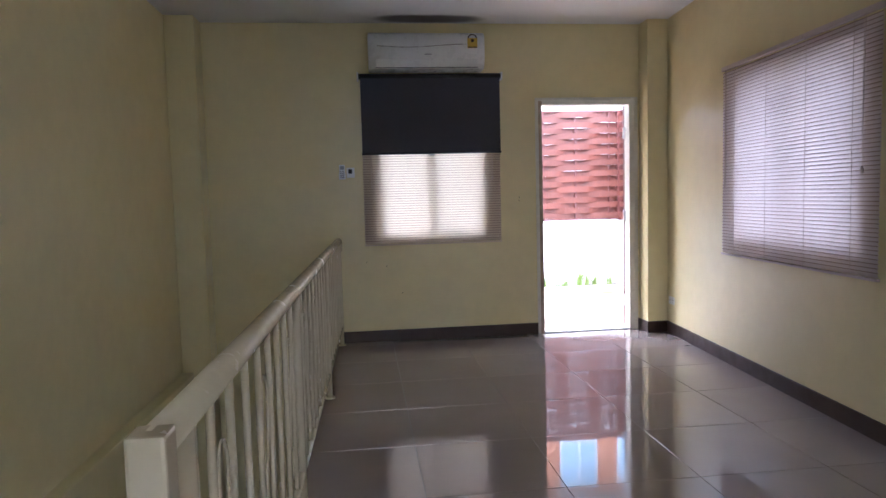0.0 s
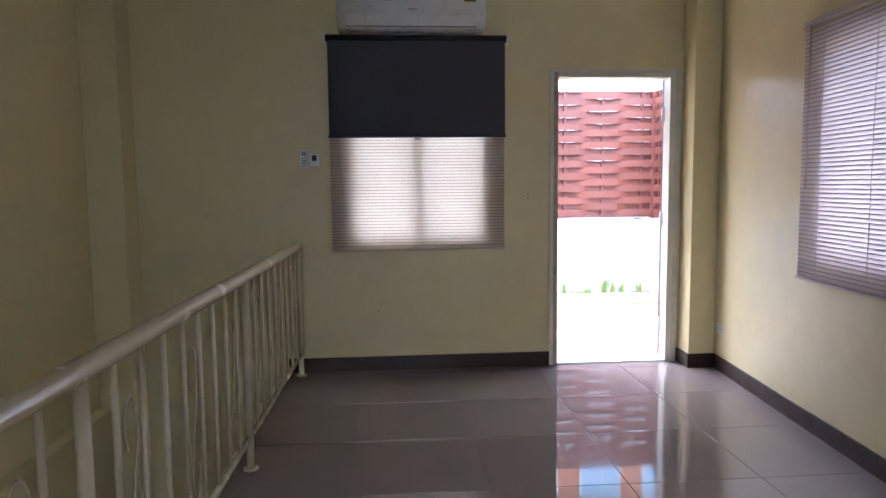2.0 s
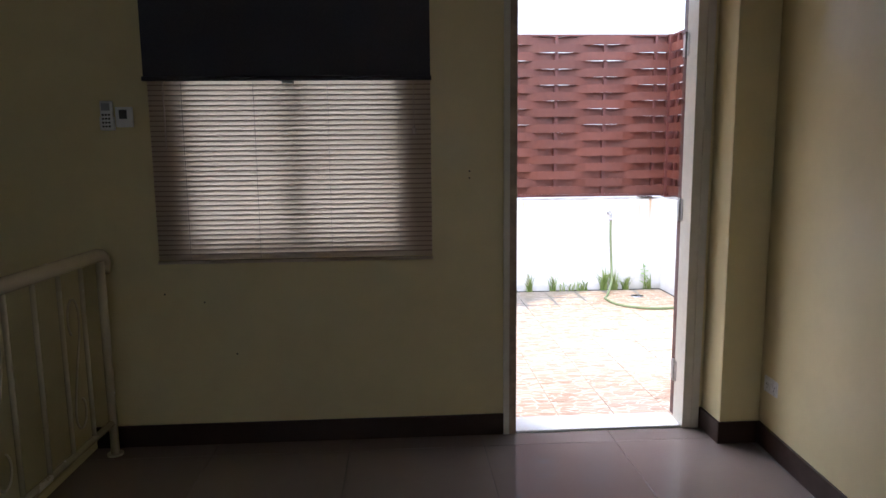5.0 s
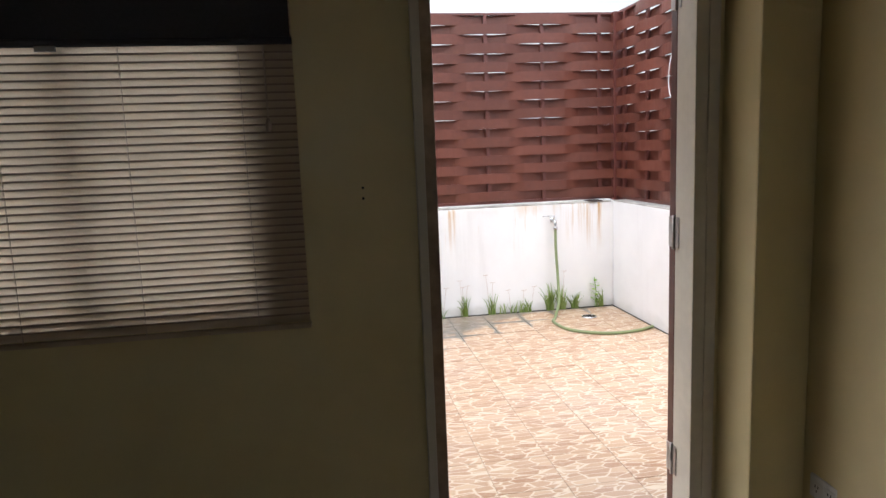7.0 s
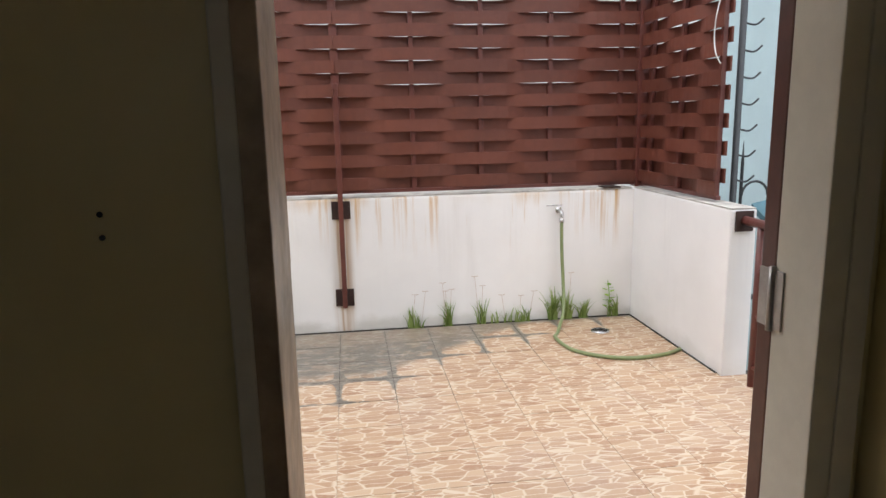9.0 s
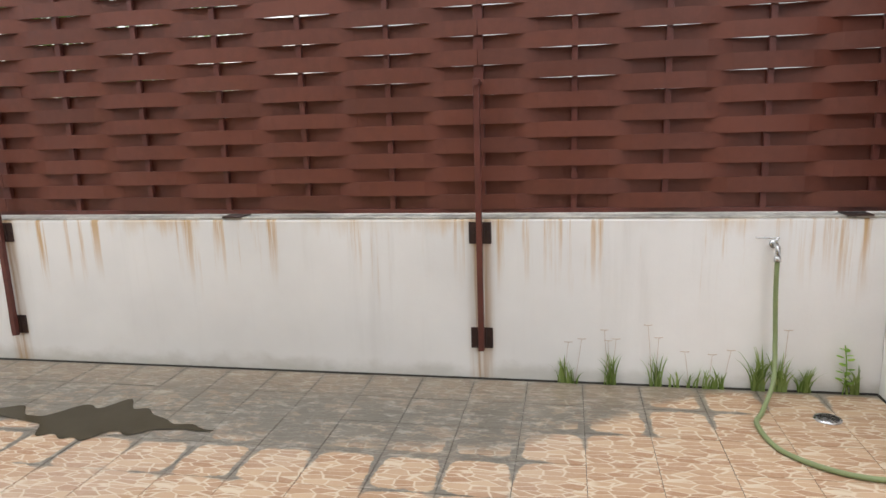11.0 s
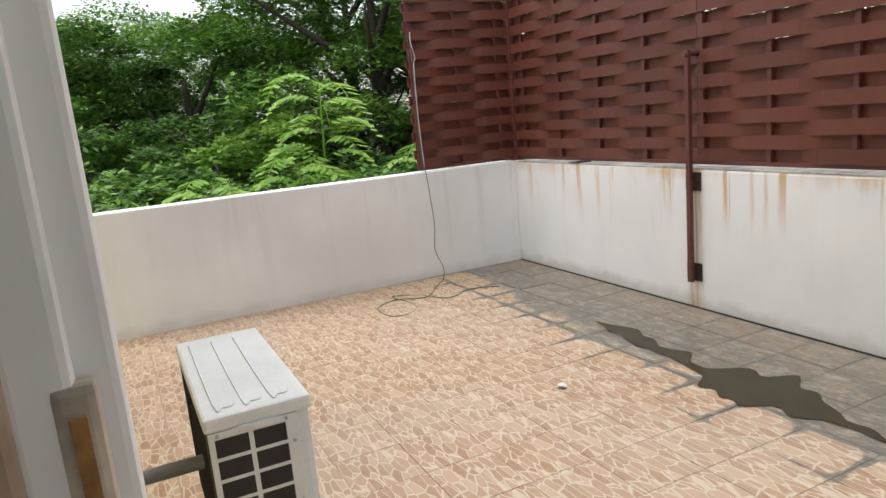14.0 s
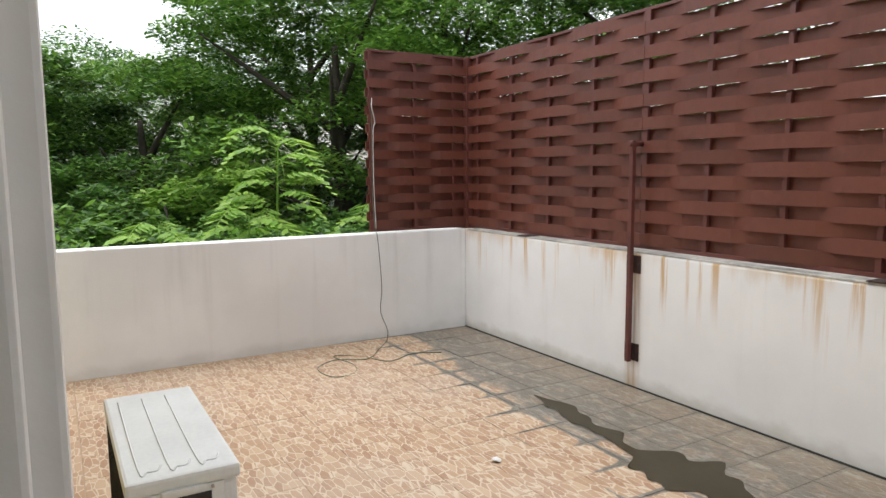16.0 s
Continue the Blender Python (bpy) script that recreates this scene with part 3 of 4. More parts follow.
def roller():
    r = thing("roller_blind", "charcoal fabric roller blind pulled halfway down under the air conditioner", "blind", (0, 0, 0))
    cloth = part("cloth", box((0.445, 6.436, 1.632), (1.632, 6.4385, 2.275)), roller_cloth, r)
    smooth(part("bottom_bar", tube([(0.44, 6.437, 1.622), (1.636, 6.437, 1.622)], 0.010, 8), roller_cloth, r))
    smooth(part("roller_tube", tube([(0.432, 6.452, 2.268), (1.642, 6.452, 2.268)], 0.024, 12), roller_tube, r))
    for x in (0.418, 1.643):
        part("bracket", box((x, 6.425, 2.235), (x + 0.014, 6.4995, 2.30), 0.003), white_plastic, r, "small white end bracket")
    part("pull_tab", box((1.01, 6.430, 1.600), (1.06, 6.4355, 1.616), 0.002), grey_plastic, r)
    return r


roller()


def air_conditioner():
    a = thing("air_conditioner", "white wall-mounted split air conditioner with a yellow energy label", "air conditioner", (0, 0, 0))
    x0, x1, z0, z1, y1 = 0.52, 1.485, 2.305, 2.60, N_IN - 0.001
    bm = bmesh.new()
    prof = [(0, z1), (-0.17, z1), (-0.192, z1 - 0.03), (-0.200, z1 - 0.13), (-0.196, z0 + 0.085), (-0.165, z0 + 0.018), (-0.13, z0), (0, z0)]
    ends = [[bm.verts.new((x, y1 + d, z)) for d, z in prof] for x in (x0, x1)]
    for k in range(len(prof)):
        j = (k + 1) % len(prof)
        bm.faces.new((ends[0][k], ends[0][j], ends[1][j], ends[1][k]))
    bm.faces.new(ends[0][::-1])
    bm.faces.new(ends[1])
    bmesh.ops.recalc_face_normals(bm, faces=bm.faces)
    bmesh.ops.bevel(bm, geom=list(bm.edges), offset=0.006, segments=2, affect="EDGES")
    smooth(part("body", bm, white_plastic, a))
    # louvre flap with a thin dark gap around it
    fl = bmesh.new()
    vs = [fl.verts.new(p) for p in ((x0 + 0.06, y1 - 0.1985, z0 + 0.082), (x1 - 0.06, y1 - 0.1985, z0 + 0.082), (x1 - 0.065, y1 - 0.1705, z0 + 0.018), (x0 + 0.065, y1 - 0.1705, z0 + 0.018))]
    fl.faces.new(vs)
    g = bmesh.ops.extrude_face_region(fl, geom=list(fl.faces))
    bmesh.ops.translate(fl, verts=[v for v in g["geom"] if isinstance(v, bmesh.types.BMVert)], vec=(0, -0.004, -0.002))
    part("louvre", fl, white_plastic, a)
    part("louvre_gap", box((x0 + 0.057, y1 - 0.172, z0 + 0.012), (x1 - 0.057, y1 - 0.168, z0 + 0.0165)), black_plastic, a, "dark outlet gap")
    wave = [(x0 + 0.07 + 0.74 * k / 16, y1 - 0.2005, z0 + 0.185 - 0.012 * math.sin(k / 16 * math.pi * 1.5)) for k in range(17)]
    part("chrome_line", tube(wave, 0.003, 6), chrome, a, "thin curved chrome strip")
    part("brand_mark", box((x0 + 0.46, y1 - 0.2015, z0 + 0.112), (x0 + 0.52, y1 - 0.1985, z0 + 0.120)), grey_plastic, a)
    lb = part("energy_label", box((x1 - 0.145, y1 - 0.2022, z0 + 0.165), (x1 - 0.062, y1 - 0.1982, z0 + 0.245)), yellow_label, a, "yellow energy label")
    arc = [(x1 - 0.1035 + 0.035 * math.cos(t), y1 - 0.199, z0 + 0.245 + 0.03 * math.sin(t)) for t in np.linspace(0, math.pi, 9)]
    part("label_arch", tube(arc, 0.005, 6), base_tile, lb)
    part("label_bar", box((x1 - 0.140, y1 - 0.2032, z0 + 0.168), (x1 - 0.067, y1 - 0.2018, z0 + 0.176)), base_tile, lb)
    part("label_number", tube([(x1 - 0.1035, y1 - 0.2035, z0 + 0.225), (x1 - 0.1035, y1 - 0.2015, z0 + 0.225)], 0.014, 10), base_tile, lb)
    return a


air_conditioner()


def remote():
    r = thing("remote_control", "white remote control in its wall holder", "remote", (0.268, N_IN, 1.475))
    part("holder", box((-0.028, -0.026, -0.06), (0.028, -0.0005, -0.005), 0.004), white_plastic, r)
    b = part("body", box((-0.024, -0.024, -0.055), (0.024, -0.004, 0.062), 0.005), white_plastic, r)
    part("display", box((-0.017, -0.0262, 0.022), (0.017, -0.0238, 0.052)), grey_plastic, b, "grey display")
    for i in range(3):
        for j in range(4):
            part("button", box((-0.016 + 0.0125 * i, -0.0282, -0.048 + 0.016 * j), (-0.008 + 0.0125 * i, -0.0238, -0.040 + 0.016 * j), 0.001), black_plastic, b)
    c = thing("wall_thermostat", "square white wall controller with a dark display", "thermostat", (0.338, N_IN, 1.470))
    part("body", box((-0.034, -0.020, -0.042), (0.034, -0.0005, 0.042), 0.004), white_plastic, c)
    part("display", box((-0.018, -0.0215, -0.008), (0.014, -0.0195, 0.030)), black_plastic, c, "black display")


remote()


def socket():
    s = thing("wall_socket", "white double wall socket low on the wall", "socket", (E_IN, 6.22, 0.29))
    part("plate", box((-0.010, -0.058, -0.035), (-0.0005, 0.058, 0.035), 0.003), white_plastic, s)
    for y in (-0.026, 0.026):
        o = part("outlet", box((-0.0125, y - 0.018, -0.018), (-0.0095, y + 0.018, 0.018), 0.002), white_plastic, s)
        for dy, dz in ((-0.006, 0.004), (0.006, 0.004), (0, -0.009)):
            part("hole", box((-0.0132, y + dy - 0.0015, dz - 0.004), (-0.012, y + dy + 0.0015, dz + 0.004)), black_plastic, o)


socket()
for x, z in ((1.803, 1.225), (1.803, 1.195), (0.75, 0.42), (0.45, 0.70), (0.62, 0.66)):
    tagged(part("screw_hole", tube([(x, N_IN - 0.0015, z), (x, N_IN + 0.002, z)], 0.004, 8), black_plastic), "small dark screw hole in the plaster", "hole", "holes in the wall")


# ---- the stair railing ----
def railing():
    A, B = Vector((0.115, 1.655, 0)), Vector((0.217, 6.42, 0))
    way = (B - A).normalized()
    r = thing("stair_railing", "cream painted steel stair railing with scroll ornaments", "railing", (0, 0, 0))

    def at(s, z):
        p = B - way * s
        return Vector((p.x, p.y, z))

    L = (B - A).length
    smooth(part("handrail", tube(spline([at(-0.02, 0.815), at(-0.034, 0.848), at(-0.018, 0.884), at(0.03, 0.894)], 5) + [at(L * k / 6, 0.894) for k in range(1, 7)], 0.029, 14), rail_paint, r))
    part("bottom_rail", tube([at(0, 0.15), at(L, 0.15)], 0.015, 8), rail_paint, r)
    pitch = 0.1705
    small = mesh_of("baluster", tube([(0, 0, 0.155), (0, 0, 0.88)], 0.0095, 8), rail_paint)
    big = mesh_of("post", tube([(0, 0, 0.0), (0, 0, 0.88)], 0.019, 10), rail_paint)
    disc = mesh_of("foot_plate", tube([(0, 0, 0.0), (0, 0, 0.008)], 0.035, 12), rail_paint)
    # a scroll in the plane of the railing: a large loop above, a small one below
    pts = []
    for k in range(13):
        a = math.pi * (1.30 - 1.30 * k / 12)
        pts.append((0.0, 0.042 * math.cos(a), 0.68 + 0.075 * math.sin(a)))
    pts += [(0.0, 0.034, 0.60), (0.0, -0.005, 0.47), (0.0, -0.036, 0.34)]
    for k in range(10):
        a = math.pi * (1.0 + 1.35 * k / 9)
        pts.append((0.0, 0.040 * math.cos(a), 0.295 + 0.062 * math.sin(a)))
    sc = mesh_of("scroll", tube(spline(pts, 3), 0.0042, 6), rail_paint)
    yaw = -math.atan2(way.x, way.y)

    def put(nm, me, s, z=0.0):
        ob = new(nm, me)
        ob.parent = r
        ob.location = at(s, z)
        ob.rotation_euler = (0, 0, yaw)

    n = int(L / pitch)
    for i in range(n + 1):
        if i % 9 == 0:
            put("post", big, i * pitch)
            put("foot_plate", disc, i * pitch)
        else:
            put("baluster", small, i * pitch)
        if i % 9 in (1, 4, 7):
            put("scroll", sc, (i + 0.5) * pitch)
    e = at(L, 0)
    part("end_post", box((e.x - 0.027, e.y - 0.03, 0.0), (e.x + 0.030, e.y + 0.03, 0.922), 0.006), rail_paint, r, "square cream end post")


railing()

# ---- the terrace ----
TN, TW, TE = 10.115, -3.09, 4.11
structure("terrace_slab", box((TW - 0.2, 6.601, -0.40), (TE + 0.2, TN + 0.2, TERR - 0.010)), grit, "dirty mortar bed under the terrace tiles", "floor")
structure("parapet_north", box((TW - 0.18, TN, TERR - 0.3), (TE + 0.18, TN + 0.18, 0.83), 0.012), parapet_rust, "white painted parapet wall with rust runs and algae at the foot", "wall")
structure("parapet_west", box((TW - 0.18, 5.0, TERR - 0.3), (TW, TN - 0.001, 0.845), 0.012), parapet_plain, "white painted low parapet wall", "wall")
structure("parapet_east", box((TE, 8.88, TERR - 0.3), (TE + 0.15, TN - 0.001, 0.835), 0.010), parapet_plain, "short white parapet wall ending at a steel railing", "wall")
structure("wall_foot_joint_north", box((TW + 0.002, TN - 0.014, TERR - 0.008), (TE - 0.002, TN - 0.0005, TERR + 0.004), 0.002), grit, "dark dirty joint at the foot of the parapet", "trim")
structure("wall_foot_joint_east", box((TE - 0.014, 8.92, TERR - 0.008), (TE - 0.0005, TN - 0.016, TERR + 0.004), 0.002), grit, "dark dirty joint at the foot of the parapet", "trim")
structure("parapet_cap_north", box((TW + 0.01, TN + 0.004, 0.8305), (TE - 0.01, TN + 0.178, 0.842), 0.003), cap_stone, "rough stained mortar cap", "trim")
structure("parapet_cap_east", box((TE + 0.003, 8.885, 0.8355), (TE + 0.147, TN, 0.845), 0.003), cap_stone, "rough stained mortar cap", "trim")


def weave(name, label, start, way, struts, z0, z1, out, seams=(), ends=(0.04, 0.04)):
    """A woven fence: upright tubes at the given distances, slats that pass before and behind them in turn."""
    f = thing(name, label, "fence", (0, 0, 0))
    start, way, out = Vector(start), Vector(way), Vector(out)

    def at(s, d, z):
        p = start + way * s + out * d
        return (p.x, p.y, z)

    for i, s in enumerate(struts):
        w = 0.026 if s in seams else 0.015
        bm = bmesh.new()
        a, b = Vector(at(s - w, -0.013, z0 - 0.005)), Vector(at(s + w, 0.013, z1 + 0.004))
        part("strut", add_box(bm, tuple(map(min, a, b)), tuple(map(max, a, b)), 0.002), steel_paint, f)
    n = 20
    pitch = (z1 - z0 - 0.02) / n
    rnd = random.Random(name)
    breaks = [struts[0]] + [s for s in seams if struts[0] < s < struts[-1]] + [struts[-1]]
    for j in range(n):
        za = z0 + 0.012 + (j + 0.5) * pitch
        for s0, s1 in zip(breaks, breaks[1:]):
            inner = [s for s in struts if s0 - 1e-6 <= s <= s1 + 1e-6]
            bm = bmesh.new()
            rings, cols = [], []
            lo = s0 - (ends[0] if s0 == struts[0] else -0.002)
            hi = s1 + (ends[1] if s1 == struts[-1] else -0.002)
            m = (len(inner) - 1) * 8
            sag = rnd.uniform(-0.0022, 0.0022)
            for k in range(m + 1):
                i, t = divmod(k, 8)
                if i == len(inner) - 1:
                    i, t = i - 1, 8
                s = inner[i] + (inner[i + 1] - inner[i]) * t / 8
                s = lo if k == 0 else hi if k == m else s
                g = struts.index(inner[i])
                side = 1 if (g + j) % 2 == 0 else -1
                c = math.cos(math.pi * t / 8)
                d = side * 0.0255 * math.copysign(abs(c) ** 0.6, c)
                dz = sag * math.sin(math.pi * k / m) + 0.002 * math.cos(math.pi * t / 8) * side
                h = 0.0404
                rings.append([bm.verts.new(at(s, d + q * 0.0055, za + dz + e * h)) for q, e in ((-1, -1), (1, -1), (1, 1), (-1, 1))])
            for a, b in zip(rings, rings[1:]):
                for q in range(4):
                    fc = bm.faces.new((a[q], a[(q + 1) % 4], b[(q + 1) % 4], b[q]))
            bm.faces.new(rings[0][::-1])
            bm.faces.new(rings[-1])
            bmesh.ops.recalc_face_normals(bm, faces=bm.faces)
            part("slat", bm, fence_paint, f)
    for z, h in ((z0, 0.012), (z1, 0.010)):
        a, b = Vector(at(struts[0] - ends[0] + 0.01, -0.014, z - h)), Vector(at(struts[-1] + ends[1] - 0.01, 0.014, z + h))
        part("rail", add_box(bmesh.new(), tuple(map(min, a, b)), tuple(map(max, a, b)), 0.002), steel_paint, f)
    return f


FZ0, FZ1, FY = 0.868, 2.42, TN + 0.075
xs = [-2.99] + [-2.47 + 0.5047 * k for k in range(3)] + [-0.956 + 0.5025 * k for k in range(7)] + [2.562, 3.03, 3.515, 4.02]
xs = sorted(xs)
rear_fence = weave("woven_fence", "red-brown woven slat privacy fence on the rear parapet", (0, FY, 0), (1, 0, 0), xs, FZ0, FZ1, (0, -1, 0), (xs[4], xs[10]), (0.135, 0.125))
weave("woven_fence", "short red-brown woven fence panel at the tree side", (TW - 0.075, 0, 0), (0, 1, 0), [9.19, 9.62, 10.03], FZ0, FZ1, (1, 0, 0), (), (0.04, 0.115))
weave("woven_fence", "short red-brown woven fence panel near the house neighbour", (TE + 0.075, 0, 0), (0, 1, 0), [9.17, 9.62, 10.03], FZ0, FZ1, (-1, 0, 0), (), (0.04, 0.115))




for x in (TW - 0.075, TE + 0.075):
    part("corner_post", box((x - 0.05, FY - 0.045, 0.842), (x + 0.05, FY + 0.045, FZ1 + 0.01), 0.003), steel_paint, rear_fence)


def brace(x):
    b = thing("fence_brace", "red-brown steel brace with rusty plates bolted to the parapet", "brace", (x, TN, 0), "braces of the fence")
    part("bar", add_box(bmesh.new(), (-0.016, -0.055, 0.09), (0.016, -0.0225, 1.575), 0.004), steel_paint, b)
    part("top_bolt", tube([(0, -0.075, 1.555), (0, 0.05, 1.555)], 0.018, 8), steel_paint, b)
    for z in (0.755, 0.155):
        p = part("plate", add_box(bmesh.new(), (-0.062, -0.010, z - 0.06), (0.062, -0.001, z + 0.06), 0.003), rust_steel, b, "rusty square plate")
        part("bracket", add_box(bmesh.new(), (-0.026, -0.022, z - 0.05), (0.026, -0.0105, z + 0.05), 0.002), rust_steel, p)
        for dx in (-0.046, 0.046):
            part("bolt", tube([(dx, -0.018, z), (dx, -0.009, z)], 0.009, 6), rust_steel, p)


brace(2.059)
brace(-0.956)
for x in (0.60, -2.2, 3.95):
    tagged(part("base_plate", box((x - 0.06, TN - 0.012, 0.8425), (x + 0.06, TN + 0.12, 0.850), 0.002), rust_steel), "rusty steel base plate bolted on the parapet top", "base plate", "base plates on the parapet")


def terrace_railing():
    g = thing("terrace_railing", "red-brown tubular steel railing beside the short parapet", "railing", (0, 0, 0))
    x = 4.185
    smooth(part("top_rail", tube([(x, 8.877, 0.78), (x, 6.9, 0.78)], 0.024, 10), steel_paint, g))
    part("wall_plate", box((x - 0.05, 8.867, 0.72), (x + 0.05, 8.879, 0.83), 0.003), rust_steel, g, "rusty fixing plate")
    for y in (8.72, 7.8, 6.95):
        smooth(part("post", tube([(x, y, TERR - 0.005), (x, y, 0.77)], 0.020, 10), steel_paint, g))
    for z in (0.02, 0.30, 0.54):
        smooth(part("mid_rail", tube([(x, 8.72, z), (x, 6.95, z)], 0.014, 8), steel_paint, g))


terrace_railing()


def tap():
    t = thing("garden_tap", "chrome lever garden tap on the parapet wall", "tap", (3.56, TN, 0.70))
    smooth(part("flange", tube([(0, -0.001, 0), (0, -0.01, 0)], 0.022, 12), chrome, t))
    smooth(part("body", tube(spline([(0, -0.008, 0), (0, -0.05, 0.0), (0, -0.075, -0.012), (0, -0.08, -0.06)], 5), 0.013, 10), chrome, t))
    smooth(part("collar", tube([(0, -0.08, -0.05), (0, -0.08, -0.075)], 0.017, 10), chrome, t))
    part("stem", tube([(0, -0.05, 0.0), (0, -0.05, 0.04)], 0.007, 8), chrome, t)
    part("lever", add_box(bmesh.new(), (-0.10, -0.056, 0.036), (0.012, -0.044, 0.043), 0.002), chrome, t)
    h = [(3.56, TN - 0.08, 0.64), (3.562, TN - 0.082, 0.45), (3.57, TN - 0.10, 0.20), (3.55, TN - 0.18, 0.03), (3.47, 9.80, -0.075), (3.41, 9.66, TERR + 0.012), (3.44, 9.42, TERR + 0.012), (3.58, 9.27, TERR + 0.012), (3.75, 9.21, TERR + 0.012), (3.95, 9.235, TERR + 0.012), (4.085, 9.30, TERR + 0.012)]
    smooth(tagged(part("garden_hose", tube(spline(h, 10), 0.012, 10), hose_green), "pale green garden hose hanging from the tap onto tiles", "hose"))


tap()


def drain():
    d = thing("floor_drain", "round metal floor drain grate in the tiles", "drain", (3.755, 9.775, TERR))
    smooth(part("ring", tube([(0, 0, -0.004), (0, 0, 0.006)], 0.062, 20), chrome, d))
    for k in range(-3, 4):
        w = math.sqrt(0.05 ** 2 - (0.014 * k) ** 2)
        part("slot", box((-w, 0.014 * k - 0.003, 0.0062), (w, 0.014 * k + 0.003, 0.0075)), grit, d)


drain()


def weed(x, y, n, h, spread, seed, flowers):
    rnd = random.Random(seed)
    w = thing("weed", "tuft of green weeds growing from the joint at the wall foot", "plant", (x, y, TERR), "weeds along the wall")
    bm = bmesh.new()
    for _ in range(n):
        a, hh = rnd.uniform(math.pi, 2 * math.pi), h * rnd.uniform(0.5, 1.0)
        reach = spread * rnd.uniform(0.2, 1.0)
        bx, by = rnd.uniform(-0.03, 0.03), rnd.uniform(-0.012, 0.004)
        dx, dy = math.cos(a) * reach, math.sin(a) * reach * 0.5
        wd = 0.0045
        side = Vector((-math.sin(a), math.cos(a), 0)) * wd + Vector((wd * 0.6, 0, 0))
        last = None
        for k in range(6):
            t = k / 5
            c = Vector((bx + dx * t * t, by + dy * t * t, hh * (t - 0.28 * t * t * reach / spread)))
            s = side * (1 - t) ** 0.6
            cur = (bm.verts.new(c - s), bm.verts.new(c + s))
            if last:
                bm.faces.new((last[0], last[1], cur[1], cur[0]))
            last = cur
    part("foliage", bm, grass_leaf, w)
    for _ in range(flowers):
        fx, fh = rnd.uniform(-0.05, 0.05), h * rnd.uniform(1.1, 1.5)
        bm = tube(spline([(fx * 0.3, 0, 0), (fx * 0.7, -0.01, fh * 0.6), (fx, -0.012, fh)], 4), 0.0013, 5)
        for s in (-1, 1):
            add_tube(bm, [(fx, -0.012, fh), (fx + 0.022 * s, -0.016, fh + 0.004)], 0.0022, 5)
        part("seed_head", bm, blind_cord, w, "dry thin seed head")


for i, (x, n, h, s, fl) in enumerate(((2.50, 9, 0.17, 0.06, 1), (2.56, 8, 0.15, 0.06, 1), (2.76, 22, 0.19, 0.09, 3), (3.00, 18, 0.20, 0.06, 2), (3.10, 6, 0.12, 0.05, 0), (3.19, 9, 0.14, 0.05, 1), (3.27, 7, 0.13, 0.04, 1), (3.33, 10, 0.16, 0.07, 1), (3.52, 40, 0.24, 0.16, 0), (3.63, 36, 0.22, 0.14, 1), (3.75, 26, 0.17, 0.15, 0), (3.98, 14, 0.19, 0.12, 0))):
    weed(x, TN - 0.018, n, h * 1.2, s * 1.1, i, fl)


def broadleaf(x, y, z, h, leaves, size, seed, label, name="weed", bright=leaf_bright):
    rnd = random.Random(seed)
    w = thing(name, label, "plant", (x, y, z))
    part("stem", tube(spline([(0, 0, 0), (0.01, 0, h * 0.5), (-0.01, -0.01, h)], 4), 0.003, 6), bright, w)
    bm = bmesh.new()
    for k in range(leaves):
        a, zz = k * 2.4, h * (0.25 + 0.75 * k / leaves)
        c = Vector((math.cos(a) * size, math.sin(a) * size * 0.7 - 0.01, zz))
        u, v = Vector((math.cos(a), math.sin(a), 0.2)) * size * 0.7, Vector((-math.sin(a), math.cos(a), 0)) * size * 0.55
        ring = [bm.verts.new(c + u * math.cos(t) + v * math.sin(t)) for t in np.linspace(0, 2 * math.pi, 9)[:-1]]
        bm.faces.new(ring)
    part("leaves", bm, bright, w)


broadleaf(3.93, TN - 0.03, TERR, 0.27, 13, 0.028, 3, "small broad-leaved weed at the wall corner")


def puddle():
    """A shallow puddle: a long ragged strip that ends in a point."""
    noise_at = lambda s, o: noise.noise(Vector((s * 3.1, o, 0.3))) * 0.6 + noise.noise(Vector((s * 11.7, o + 4, 0.7))) * 0.7
    bm = bmesh.new()
    n, last = 90, None
    for k in range(n + 1):
        s = k / n
        x = -1.15 + 2.0 * s
        mid = 9.42 - 0.13 * min(1, s * 1.4) + 0.02 * math.sin(s * 9)
        w = 0.05 + 0.105 * math.exp(-((s - 0.68) / 0.16) ** 2)
        w *= min(1.0, (s / 0.12)) * min(1.0, ((1 - s) / 0.22)) ** 0.8
        hi = mid + max(0.0, w * max(0.45, 1 + 2.0 * noise_at(s, 1.0) + 0.7 * noise.noise(Vector((s * 19, 2.0, 0.1)))))
        lo = mid - max(0.0, w * max(0.45, 1 + 1.5 * noise_at(s, 7.0) + 0.7 * noise.noise(Vector((s * 17, 5.0, 0.1)))))
        cur = (bm.verts.new((x, lo, TERR + 0.0035)), bm.verts.new((x, hi, TERR + 0.0035)))
        if last:
            bm.faces.new((last[0], cur[0], cur[1], last[1]))
        last = cur
    structure("puddle", bm, puddle_water, "shallow brown puddle on the damp terrace tiles", "puddle")


puddle()


